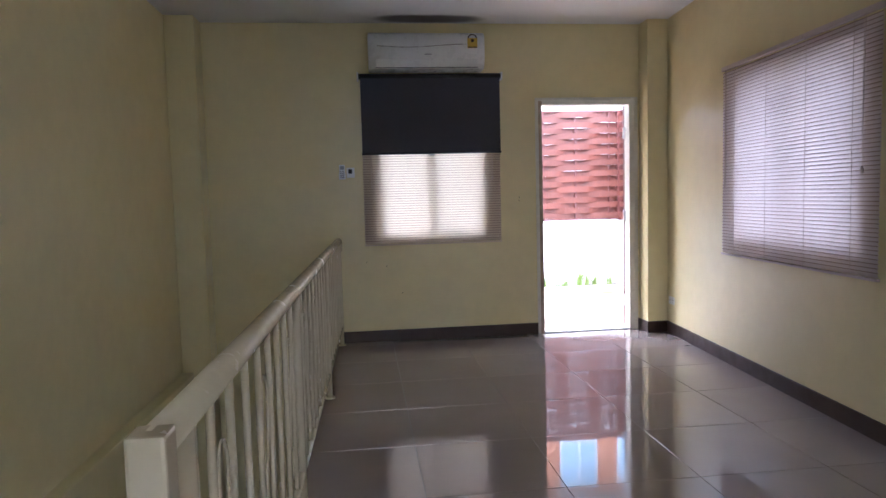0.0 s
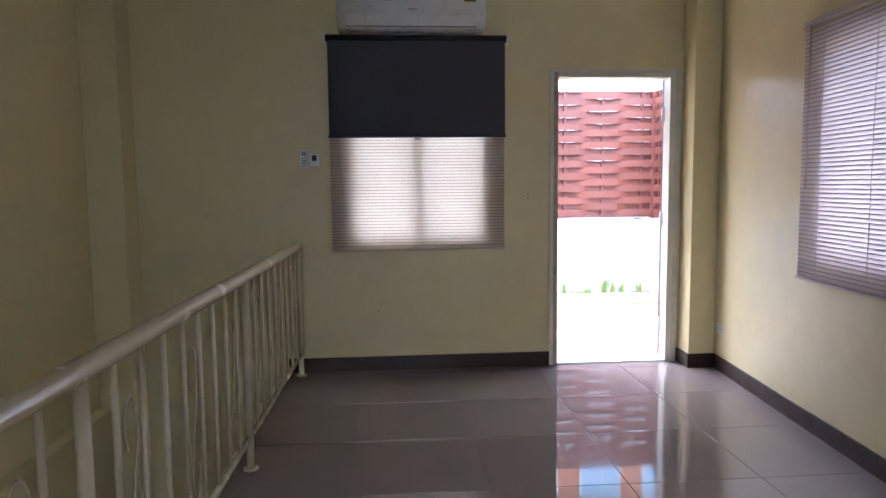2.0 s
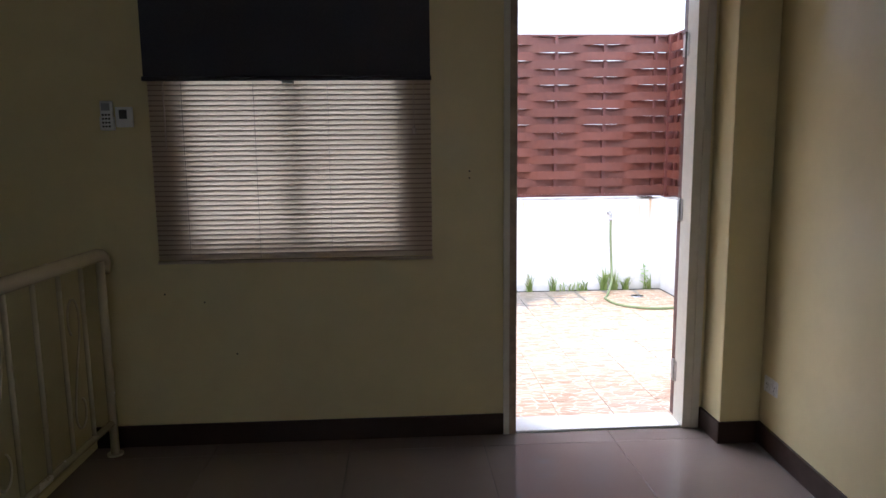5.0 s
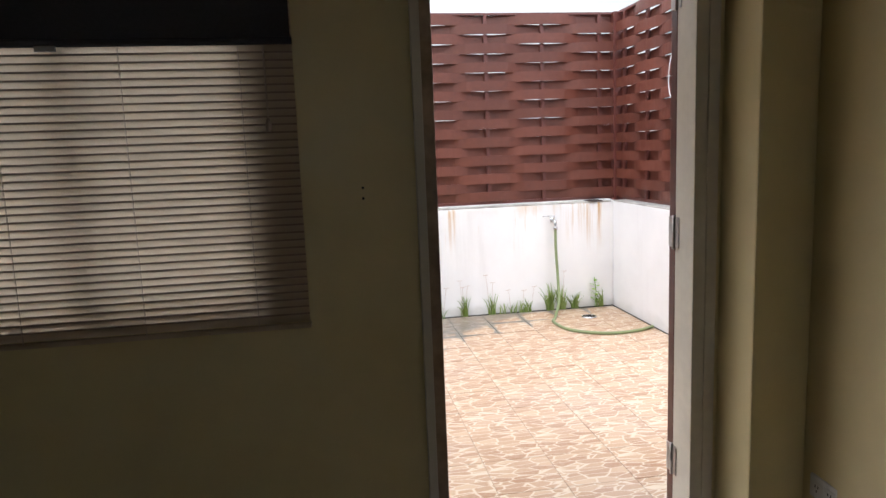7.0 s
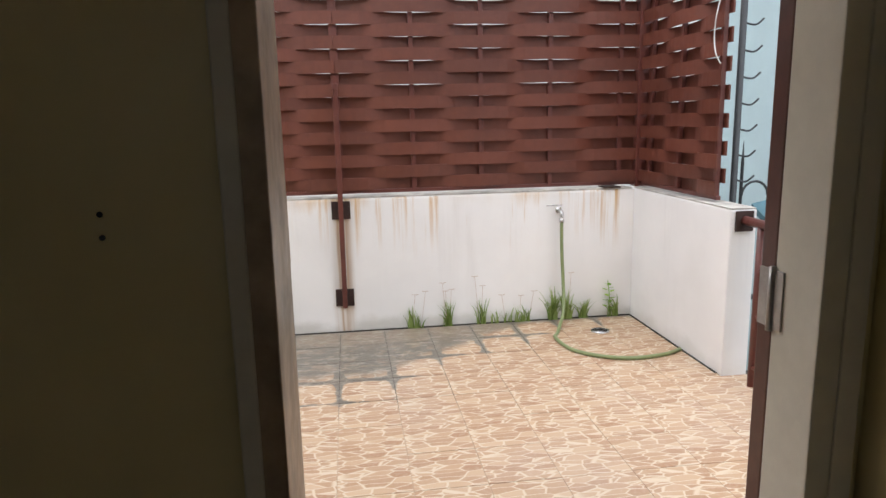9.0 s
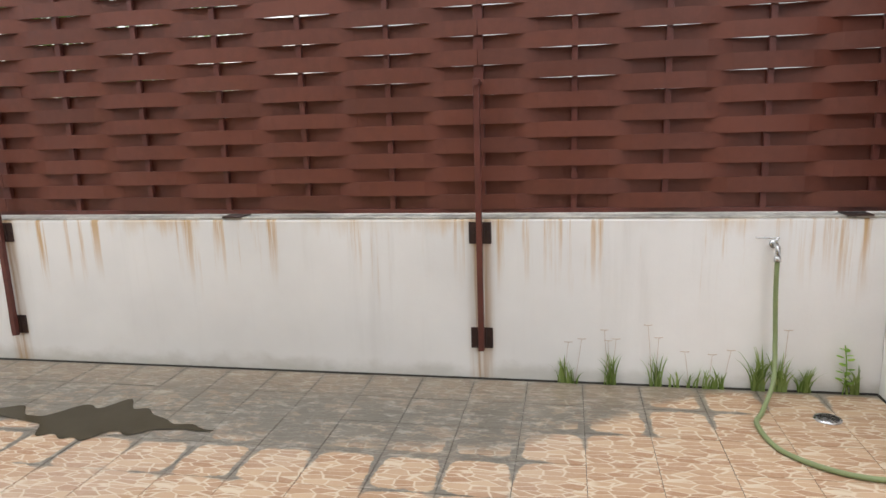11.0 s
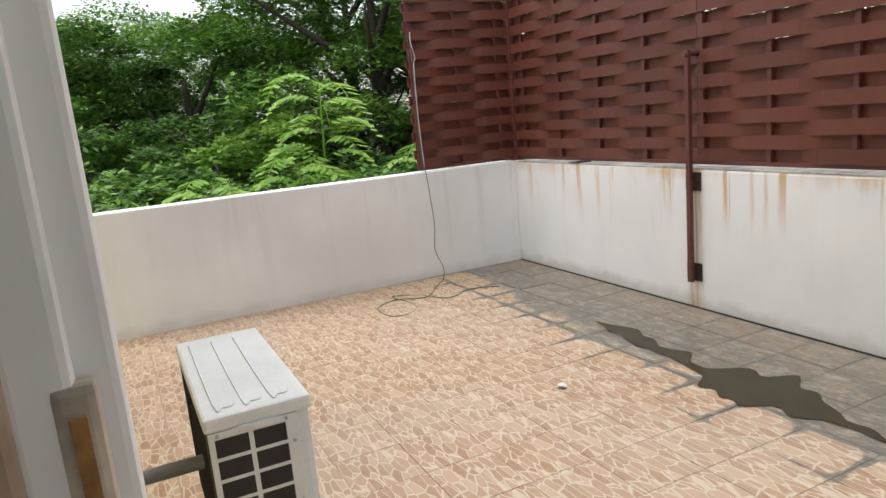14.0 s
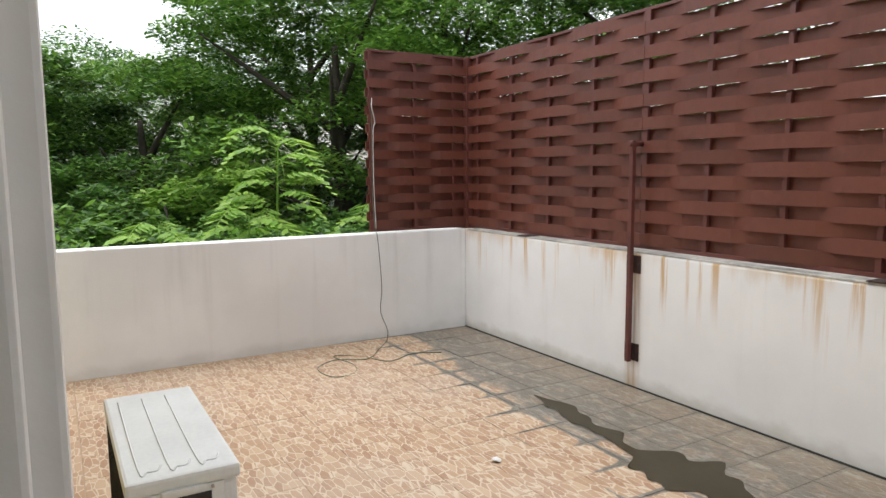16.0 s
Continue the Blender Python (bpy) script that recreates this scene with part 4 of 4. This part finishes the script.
def condenser():
    x0, x1, y0, y1, z0, z1 = -0.29, 0.485, 6.862, 7.155, 0.04, 0.60
    c = thing("outdoor_condenser", "white outdoor air-conditioning condenser unit on rubber feet", "condenser", (0, 0, 0))
    part("body", box((x0 + 0.012, y0 + 0.03, z0), (x1 - 0.012, y1 - 0.005, z1 - 0.035), 0.02), condenser_white, c)
    lid = part("lid", box((x0, y0 + 0.004, z1 - 0.04), (x1, y1, z1), 0.010), condenser_white, c, "white pressed lid")
    for k in range(3):
        ya = y0 + 0.045 + 0.075 * k
        loop = [(x0 + 0.08, ya, z1 + 0.001), (x1 - 0.09, ya, z1 + 0.001), (x1 - 0.06, ya + 0.02, z1 + 0.001), (x1 - 0.06, ya + 0.045, z1 + 0.001), (x1 - 0.09, ya + 0.058, z1 + 0.001)]
        part("rib", tube(spline(loop, 5), 0.0028, 6), condenser_white, lid)
    part("coil", box((x0 + 0.03, y0 + 0.012, z0 + 0.03), (x1 - 0.05, y0 + 0.029, z1 - 0.045)), dark_coil, c, "black finned coil")
    fin = mesh_of("guard_wire", box((-0.0015, -0.003, z0 + 0.03), (0.0015, 0.0, z1 - 0.045)), dark_coil)
    for k in range(24):
        ob = new("guard_wire", fin)
        ob.parent, ob.location = c, (x0 + 0.045 + 0.028 * k, y0 + 0.011, 0)
    panel = part("end_panel", box((x1 - 0.012, y0 + 0.012, z0 + 0.005), (x1 - 0.002, y1 - 0.045, z1 - 0.041), 0.003), condenser_white, c)
    for j in range(7):
        for ya in (y0 + 0.028, y0 + 0.128):
            za = z1 - 0.112 - 0.062 * j
            part("vent", box((x1 - 0.0035, ya, za), (x1 - 0.0005, ya + 0.087, za + 0.051), 0.001), dark_coil, panel, "black vent opening")
    part("handle_lip", box((x1 - 0.004, y0 + 0.09, z1 - 0.052), (x1 + 0.008, y0 + 0.20, z1 - 0.036), 0.003), condenser_white, lid)
    for y, z in ((y0 + 0.035, z1 - 0.05), (y1 - 0.075, z1 - 0.05), (y1 - 0.06, z1 - 0.12), (y1 - 0.06, z1 - 0.30)):
        part("screw", tube([(x1 - 0.003, y, z), (x1 + 0.002, y, z)], 0.005, 8), hinge_steel, panel)
    for x in (x0 + 0.12, x1 - 0.16):
        part("foot", box((x, y0 + 0.0, TERR), (x + 0.06, y1 + 0.01, z0 + 0.002), 0.006), black_plastic, c)
    smooth(tagged(part("insulated_pipe", tube(spline([(0.20, y0 + 0.02, 0.36), (0.20, 6.78, 0.36), (0.20, 6.70, 0.36), (0.20, 6.60, 0.36)], 6), 0.022, 10), pipe_foam, c), "grey insulated refrigerant pipe"))


condenser()


def wires():
    fx = TW + 0.06
    hang = [(fx, 9.14, 1.95), (fx + 0.02, 9.13, 1.6), (fx, 9.135, 1.25), (fx + 0.02, 9.14, 0.95), (fx + 0.06, 9.15, 0.80), (fx + 0.08, 9.17, 0.40), (fx + 0.07, 9.16, 0.18), (fx + 0.12, 9.20, 0.02), (fx + 0.10, 9.20, -0.085)]
    coil = [(-2.93, 9.20, -0.088), (-2.75, 9.05, TERR + 0.006), (-2.50, 8.83, TERR + 0.006), (-2.60, 8.60, TERR + 0.006), (-2.45, 8.40, TERR + 0.008), (-2.20, 8.42, TERR + 0.006), (-2.22, 8.60, -0.09), (-2.42, 8.68, -0.088), (-2.70, 8.62, TERR + 0.008), (-2.62, 8.82, -0.09), (-2.35, 8.95, TERR + 0.006), (-2.45, 9.20, TERR + 0.006), (-2.36, 9.42, TERR + 0.006)]
    part_a = part("wire", tube(spline(hang + coil, 7), 0.0035, 6), wire_grey)
    tagged(part_a, "thin wire hanging down the parapet and coiled on the tiles", "wire")
    tie = [(fx + 0.01, 9.14, 2.0), (fx + 0.05, 9.12, 1.92), (fx + 0.02, 9.16, 1.80), (fx + 0.05, 9.13, 1.72), (fx + 0.02, 9.14, 1.3), (fx + 0.03, 9.15, 0.9)]
    tagged(part("white_cord", tube(spline(tie, 6), 0.0035, 6), cord_white), "white cord tied to the fence edge", "cord")
    e = TE - 0.0
    tie2 = [(e + 0.03, 9.14, 1.97), (e, 9.13, 1.86), (e + 0.01, 9.16, 1.75), (e, 9.12, 1.66), (e + 0.02, 9.10, 1.60)]
    tagged(part("white_cord", tube(spline(tie2, 6), 0.0035, 6), cord_white), "frayed white cord hanging on the fence panel", "cord")


wires()


def litter():
    rnd = random.Random(4)
    bm = bmesh.new()
    bmesh.ops.create_icosphere(bm, subdivisions=2, radius=0.024)
    for v in bm.verts:
        k = rnd.uniform(0.6, 1.15)
        v.co = Vector((v.co.x * k * 1.2, v.co.y * k, v.co.z * k * 0.45))
    ob = tagged(part("paper_scrap", bm, litter_white), "crumpled white paper scrap on the tiles", "litter")
    ob.location = (-0.425, 8.63, TERR + 0.012)


litter()


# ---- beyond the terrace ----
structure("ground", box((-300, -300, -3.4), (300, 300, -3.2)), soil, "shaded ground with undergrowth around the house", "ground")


def leaf_mesh(name, centres, radii, per, size, rng, material, droop=0.2):
    """Many small leaves in lumps around the given centres."""
    C = np.repeat(np.asarray(centres), per, axis=0)
    R = np.repeat(np.asarray(radii), per)[:, None]
    m = len(C)
    d = rng.normal(size=(m, 3))
    d /= np.linalg.norm(d, axis=1)[:, None]
    d[:, 2] = np.abs(d[:, 2]) * 1.25 - 0.2
    P = C + d * R * rng.uniform(0.55, 1.0, (m, 1)) * np.array([1.0, 1.0, 0.55])
    a = rng.uniform(0, 2 * np.pi, m)
    u = np.stack([np.cos(a), np.sin(a), rng.normal(-droop, 0.22, m)], 1)
    w = np.stack([-np.sin(a), np.cos(a), rng.normal(0, 0.25, m)], 1)
    s = size * rng.uniform(0.6, 1.3, (m, 1))
    V = np.empty((m, 4, 3))
    V[:, 0], V[:, 1], V[:, 2], V[:, 3] = P - u * s, P + w * s * 0.42, P + u * s, P - w * s * 0.42
    me = bpy.data.meshes.new(name)
    me.vertices.add(4 * m)
    me.vertices.foreach_set("co", V.reshape(-1))
    me.loops.add(4 * m)
    me.loops.foreach_set("vertex_index", np.arange(4 * m, dtype=np.int32))
    me.polygons.add(m)
    me.polygons.foreach_set("loop_start", np.arange(0, 4 * m, 4, dtype=np.int32))
    me.update()
    me.validate()
    me.materials.append(material)
    return me


def tree(az, dist, top, spread, seed, material, clumps=120, per=600, size=0.076, label="large dark green tree behind the terrace"):
    rng = np.random.default_rng(seed)
    x, y = 2.3 - math.sin(radians(az)) * dist, 6.8 + math.cos(radians(az)) * dist
    t = thing("tree", label, "tree", (x, y, -3.2), "trees behind the terrace")
    h = top + 3.2
    bm = tube(spline([(0, 0, -0.1), (0.1, 0.05, h * 0.3), (-0.05, 0.1, h * 0.6), (0.05, 0, h * 0.85)], 5), [0.28 * (1 - 0.8 * k / 15) for k in range(16)], 8)
    for k in range(9):
        a = k * 2.4 + rng.uniform(-0.4, 0.4)
        z = h * (0.28 + 0.05 * k)
        rr = spread * rng.uniform(0.55, 0.85)
        pts = spline([(0, 0, z), (math.cos(a) * rr * 0.45, math.sin(a) * rr * 0.45, z + h * 0.10), (math.cos(a) * rr, math.sin(a) * rr, z + h * 0.22)], 4)
        add_tube(bm, pts, [0.12 * (1 - 0.85 * i / (len(pts) - 1)) for i in range(len(pts))], 6)
    part("trunk", bm, bark, t)
    cs, rs = [], []
    for k in range(clumps):
        a, q = rng.uniform(0, 2 * np.pi), rng.uniform(0.15, 1.0) ** 0.6
        r = spread * q
        # umbrella layers: high in the middle, skirts lower down
        layer = rng.choice([1.0, 0.84, 0.66, 0.48, 0.32])
        z = h * layer * (1 - 0.17 * q * q) + rng.normal(0, 0.04 * h)
        cs.append((math.cos(a) * r, math.sin(a) * r, min(z, h)))
        rs.append(spread * rng.uniform(0.16, 0.34))
    crown = new("crown", leaf_mesh("crown", cs, rs, per, size, rng, material))
    crown.parent = t
    return t


TREES = ((97, 20, 3.6, 4.0, leaf_dark), (90, 24, 4.6, 4.6, leaf_dark), (84, 17, 3.6, 3.6, leaf_mid), (71, 21, 7.6, 4.2, leaf_dark), (69, 14.5, 5.4, 3.6, leaf_mid),
         (60, 17, 7.2, 4.4, leaf_mid), (52, 20, 8.6, 5.0, leaf_dark), (44, 18, 8.4, 4.6, leaf_mid), (36, 24, 9.5, 5.0, leaf_dark), (104, 24, 4.2, 5.0, leaf_dark), (64, 27, 9.6, 6.0, leaf_dark), (82, 30, 5.6, 5.0, leaf_dark))
for i, (az, dist, top, spread, material) in enumerate(TREES):
    tree(az, dist, top, spread, 20 + i, material)


def shrub(az, dist, top, spread, seed, material, label):
    rng = np.random.default_rng(seed)
    x, y = 2.3 - math.sin(radians(az)) * dist, 6.8 + math.cos(radians(az)) * dist
    t = thing("shrub", label, "shrub", (x, y, -3.2), "shrubs below the terrace")
    h = top + 3.2
    bm = bmesh.new()
    for k in range(6):
        a = k * 1.05
        add_tube(bm, spline([(0, 0, -0.05), (math.cos(a) * spread * 0.3, math.sin(a) * spread * 0.3, h * 0.4), (math.cos(a) * spread * 0.6, math.sin(a) * spread * 0.6, h * 0.8)], 3), [0.06 * (1 - 0.12 * i) for i in range(7)], 6)
    part("stems", bm, bark, t)
    cs = [(rng.normal(0, spread * 0.45), rng.normal(0, spread * 0.45), h * rng.uniform(0.25, 0.95)) for _ in range(70)]
    crown = new("foliage", leaf_mesh("foliage", cs, [spread * rng.uniform(0.15, 0.3) for _ in cs], 130, 0.085, rng, material))
    crown.parent = t


for i, (az, dist, top, spread, material) in enumerate(((94, 9.5, 0.9, 1.6, leaf_mid), (86, 10.5, 1.0, 1.8, leaf_mid), (79, 12, 1.9, 1.6, leaf_bright), (73, 10, 0.8, 1.6, leaf_dark), (66, 10.5, 1.0, 1.7, leaf_dark), (99, 12, 1.4, 2.0, leaf_mid), (90, 14, 1.8, 2.2, leaf_dark), (60, 12, 1.6, 2.0, leaf_dark))):
    shrub(az, dist, top, spread, 70 + i, material, "leafy green shrub below the parapet")


def sapling(x, y, base, top, seed):
    rnd = random.Random(seed)
    s = thing("sapling", "young tree with bright feathery leaves rising above the parapet", "tree", (x, y, base))
    h = top - base
    part("stem", tube(spline([(0, 0, -0.05), (0.05, 0.03, h * 0.4), (-0.04, 0.0, h * 0.75), (0.02, 0.02, h)], 6), [0.03 * (1 - 0.8 * k / 18) for k in range(19)], 7), leaf_bright, s)
    bm = bmesh.new()
    for k in range(32):
        a = k * 2.4 + rnd.uniform(-0.3, 0.3)
        z = h * (0.62 + 0.38 * k / 31)
        L = rnd.uniform(0.38, 0.66)
        way = Vector((math.cos(a), math.sin(a), 0))
        side = Vector((-math.sin(a), math.cos(a), 0))
        pts = []
        for i in range(11):
            t = i / 10
            pts.append(Vector((0, 0, z)) + way * L * t + Vector((0, 0, 0.30 * L * math.sin(t * 2.4) - 0.42 * L * t * t)))
        add_tube(bm, pts, 0.0035, 4)
        for i in range(2, 11):
            for sg in (-1, 1):
                l = 0.13 * (0.6 + 0.8 * math.sin(i / 11 * math.pi)) * rnd.uniform(0.8, 1.2)
                u = (side * sg + way * 0.5 + Vector((0, 0, -0.35))).normalized() * l
                v = way * l * 0.24
                p = pts[i]
                bm.faces.new([bm.verts.new(q) for q in (p, p + u * 0.45 + v, p + u, p + u * 0.45 - v)])
    part("fronds", bm, leaf_bright, s)


sapling(-4.3, 8.68, -3.2, 1.72, 1)
sapling(-4.0, 8.30, -3.2, 0.98, 2)
sapling(-4.2, 9.75, -3.2, 0.98, 3)
sapling(-4.6, 7.6, -3.2, 0.85, 4)


def rear_house():
    h = thing("rear_house", "orange rendered neighbour house with curtained windows behind the fence", "house", (0, 0, 0))
    y = 17.0
    part("lower_wall", box((-1.5, y, -3.2), (9, y + 6, 4.9)), house_white, h)
    part("upper_wall", box((-1.5, y + 0.3, 4.9), (9, y + 6, 6.7)), house_orange, h)
    part("eave", box((-2.2, y - 0.4, 6.7), (9.7, y + 6.5, 7.0), 0.03), house_white, h, "white eave")
    for k in range(6):
        x = -0.9 + 1.55 * k
        w = part("window", box((x, y + 0.24, 5.15), (x + 1.0, y + 0.29, 6.40), 0.01), house_white, h)
        part("curtain", box((x + 0.06, y + 0.22, 5.21), (x + 0.94, y + 0.235, 6.34)), curtain_blue, w)
        part("mullion", box((x + 0.47, y + 0.20, 5.20), (x + 0.53, y + 0.218, 6.35)), house_white, w)


rear_house()


def east_house():
    h = thing("side_house", "pale blue neighbour house with a brown window and blue roof tiles", "house", (0, 0, 0))
    part("wall", box((8.2, 10.5, -3.2), (15, 20, 7.0)), house_blue, h)
    part("corner_pier", box((7.7, 10.2, -3.2), (8.19, 10.8, 7.0), 0.02), house_white, h)
    w = part("window", box((8.9, 10.42, 2.4), (10.4, 10.495, 4.4), 0.02), door_wood, h, "brown framed window")
    part("pane", box((9.02, 10.405, 2.52), (10.28, 10.418, 4.28)), glass, w)
    bm = bmesh.new()
    n = 48
    rows = []
    for j in range(9):
        rows.append([bm.verts.new((5.2 + 6.0 * k / n, 8.4 + 2.0 * j / 8, -0.25 + 0.9 * j / 8 + 0.035 * abs(math.sin(k * 0.8)))) for k in range(n + 1)])
    for a, b in zip(rows, rows[1:]):
        for k in range(n):
            bm.faces.new((a[k], a[k + 1], b[k + 1], b[k]))
    g = bmesh.ops.extrude_face_region(bm, geom=list(bm.faces))
    bmesh.ops.translate(bm, verts=[v for v in g["geom"] if isinstance(v, bmesh.types.BMVert)], vec=(0, 0, -0.05))
    part("porch_roof", bm, roof_blue, h, "blue-green corrugated tile roof")
    part("porch_wall", box((5.3, 8.7, -3.2), (11, 10.2, -0.35)), house_white, h)


east_house()


def spike_fence():
    f = thing("spiked_fence", "black iron fence with spikes and curls beyond the parapet", "fence", (0, 0, 0))
    y = 9.35
    bar = mesh_of("spike", tube([(0, 0, 0.2), (0, 0, 1.05), (0, 0, 1.18)], [0.010, 0.010, 0.001], 6), iron)
    arc = mesh_of("arch", tube([(0.09 + 0.085 * math.cos(t), 0, 0.85 + 0.085 * math.sin(t)) for t in np.linspace(0, math.pi, 9)], 0.008, 6), iron)
    for k in range(14):
        for me, nm in ((bar, "spike"), (arc, "arch")):
            ob = new(nm, me)
            ob.parent, ob.location = f, (4.45 + 0.18 * k, y, 0)
    part("lower_rail", box((4.35, y - 0.012, 0.2), (7.0, y + 0.012, 0.23)), iron, f)
    smooth(part("post", tube([(4.40, y, -3.2), (4.40, y, 2.6)], 0.02, 8), iron, f))
    for k in range(10):
        z = 0.95 + 0.15 * k
        part("hook", tube(spline([(4.40, y, z), (4.47, y - 0.01, z - 0.015), (4.52, y - 0.01, z + 0.02)], 4), 0.006, 5), iron, f)


spike_fence()

# ---- tiles, last ----
flat = mesh_of("tile", box((-0.2985, -0.2985, -0.009), (0.2985, 0.2985, 0.0), 0.0012), floor_tile)
tiles = structure("floor_tiles", box((0.105, S_IN + 0.01, -0.0078), (E_IN - 0.005, N_IN - 0.01, -0.004)), grout_dark, "polished taupe ceramic floor tiles with thin dark joints", "floor")
X0, Y0 = 1.85, 5.77
for i in range(-3, 2):
    for j in range(-13, 2):
        xa, xb = max(X0 + 0.6 * i, 0.105), min(X0 + 0.6 * i + 0.6, E_IN - 0.002)
        ya, yb = max(Y0 + 0.6 * j, S_IN + 0.002), min(Y0 + 0.6 * j + 0.6, N_IN - 0.002)
        if xb - xa < 0.02 or yb - ya < 0.02:
            continue
        full = xb - xa > 0.599 and yb - ya > 0.599
        if full:
            ob = new("tile", flat)
            ob.location = ((xa + xb) / 2, (ya + yb) / 2, 0)
        else:
            ob = new("tile", mesh_of("tile", box((-(xb - xa) / 2 + 0.0015, -(yb - ya) / 2 + 0.0015, -0.009), ((xb - xa) / 2 - 0.0015, (yb - ya) / 2 - 0.0015, 0.0), 0.0012), floor_tile))
            ob.location = ((xa + xb) / 2, (ya + yb) / 2, 0)
        ob.parent = tiles

paving = structure("terrace_paving", box((TW, 6.602, TERR - 0.0095), (TE, TN - 0.004, TERR - 0.003)), tile_joint, "stone-pattern terrace tiles, dry and orange in the middle, damp and grey by the wall", "floor")
stone = mesh_of("tile", box((-0.1482, -0.1482, -0.008), (0.1482, 0.1482, 0.0), 0.0015), terrace_tile)
rnd = random.Random(8)
for i in range(24):
    for j in range(12):
        x, y = TW + 0.023 + 0.15 + 0.299 * i, TN - 0.02 - 0.15 - 0.299 * j
        if y < 6.86 or x > TE - 0.1:
            continue
        ob = new("tile", stone)
        ob.location = (x, y, TERR + rnd.uniform(-0.0012, 0.0008))
        ob.parent = paving
edge_bm = bmesh.new()
add_box(edge_bm, (TW, 6.603, TERR - 0.0055), (TE - 0.03, 6.80, TERR - 0.001))
add_box(edge_bm, (TE - 0.02, 6.81, TERR - 0.0055), (TE + 0.19, 8.879, TERR - 0.001))
structure("terrace_edge", edge_bm, terrace_tile, "cut edge tiles along the house and the railing", "floor")
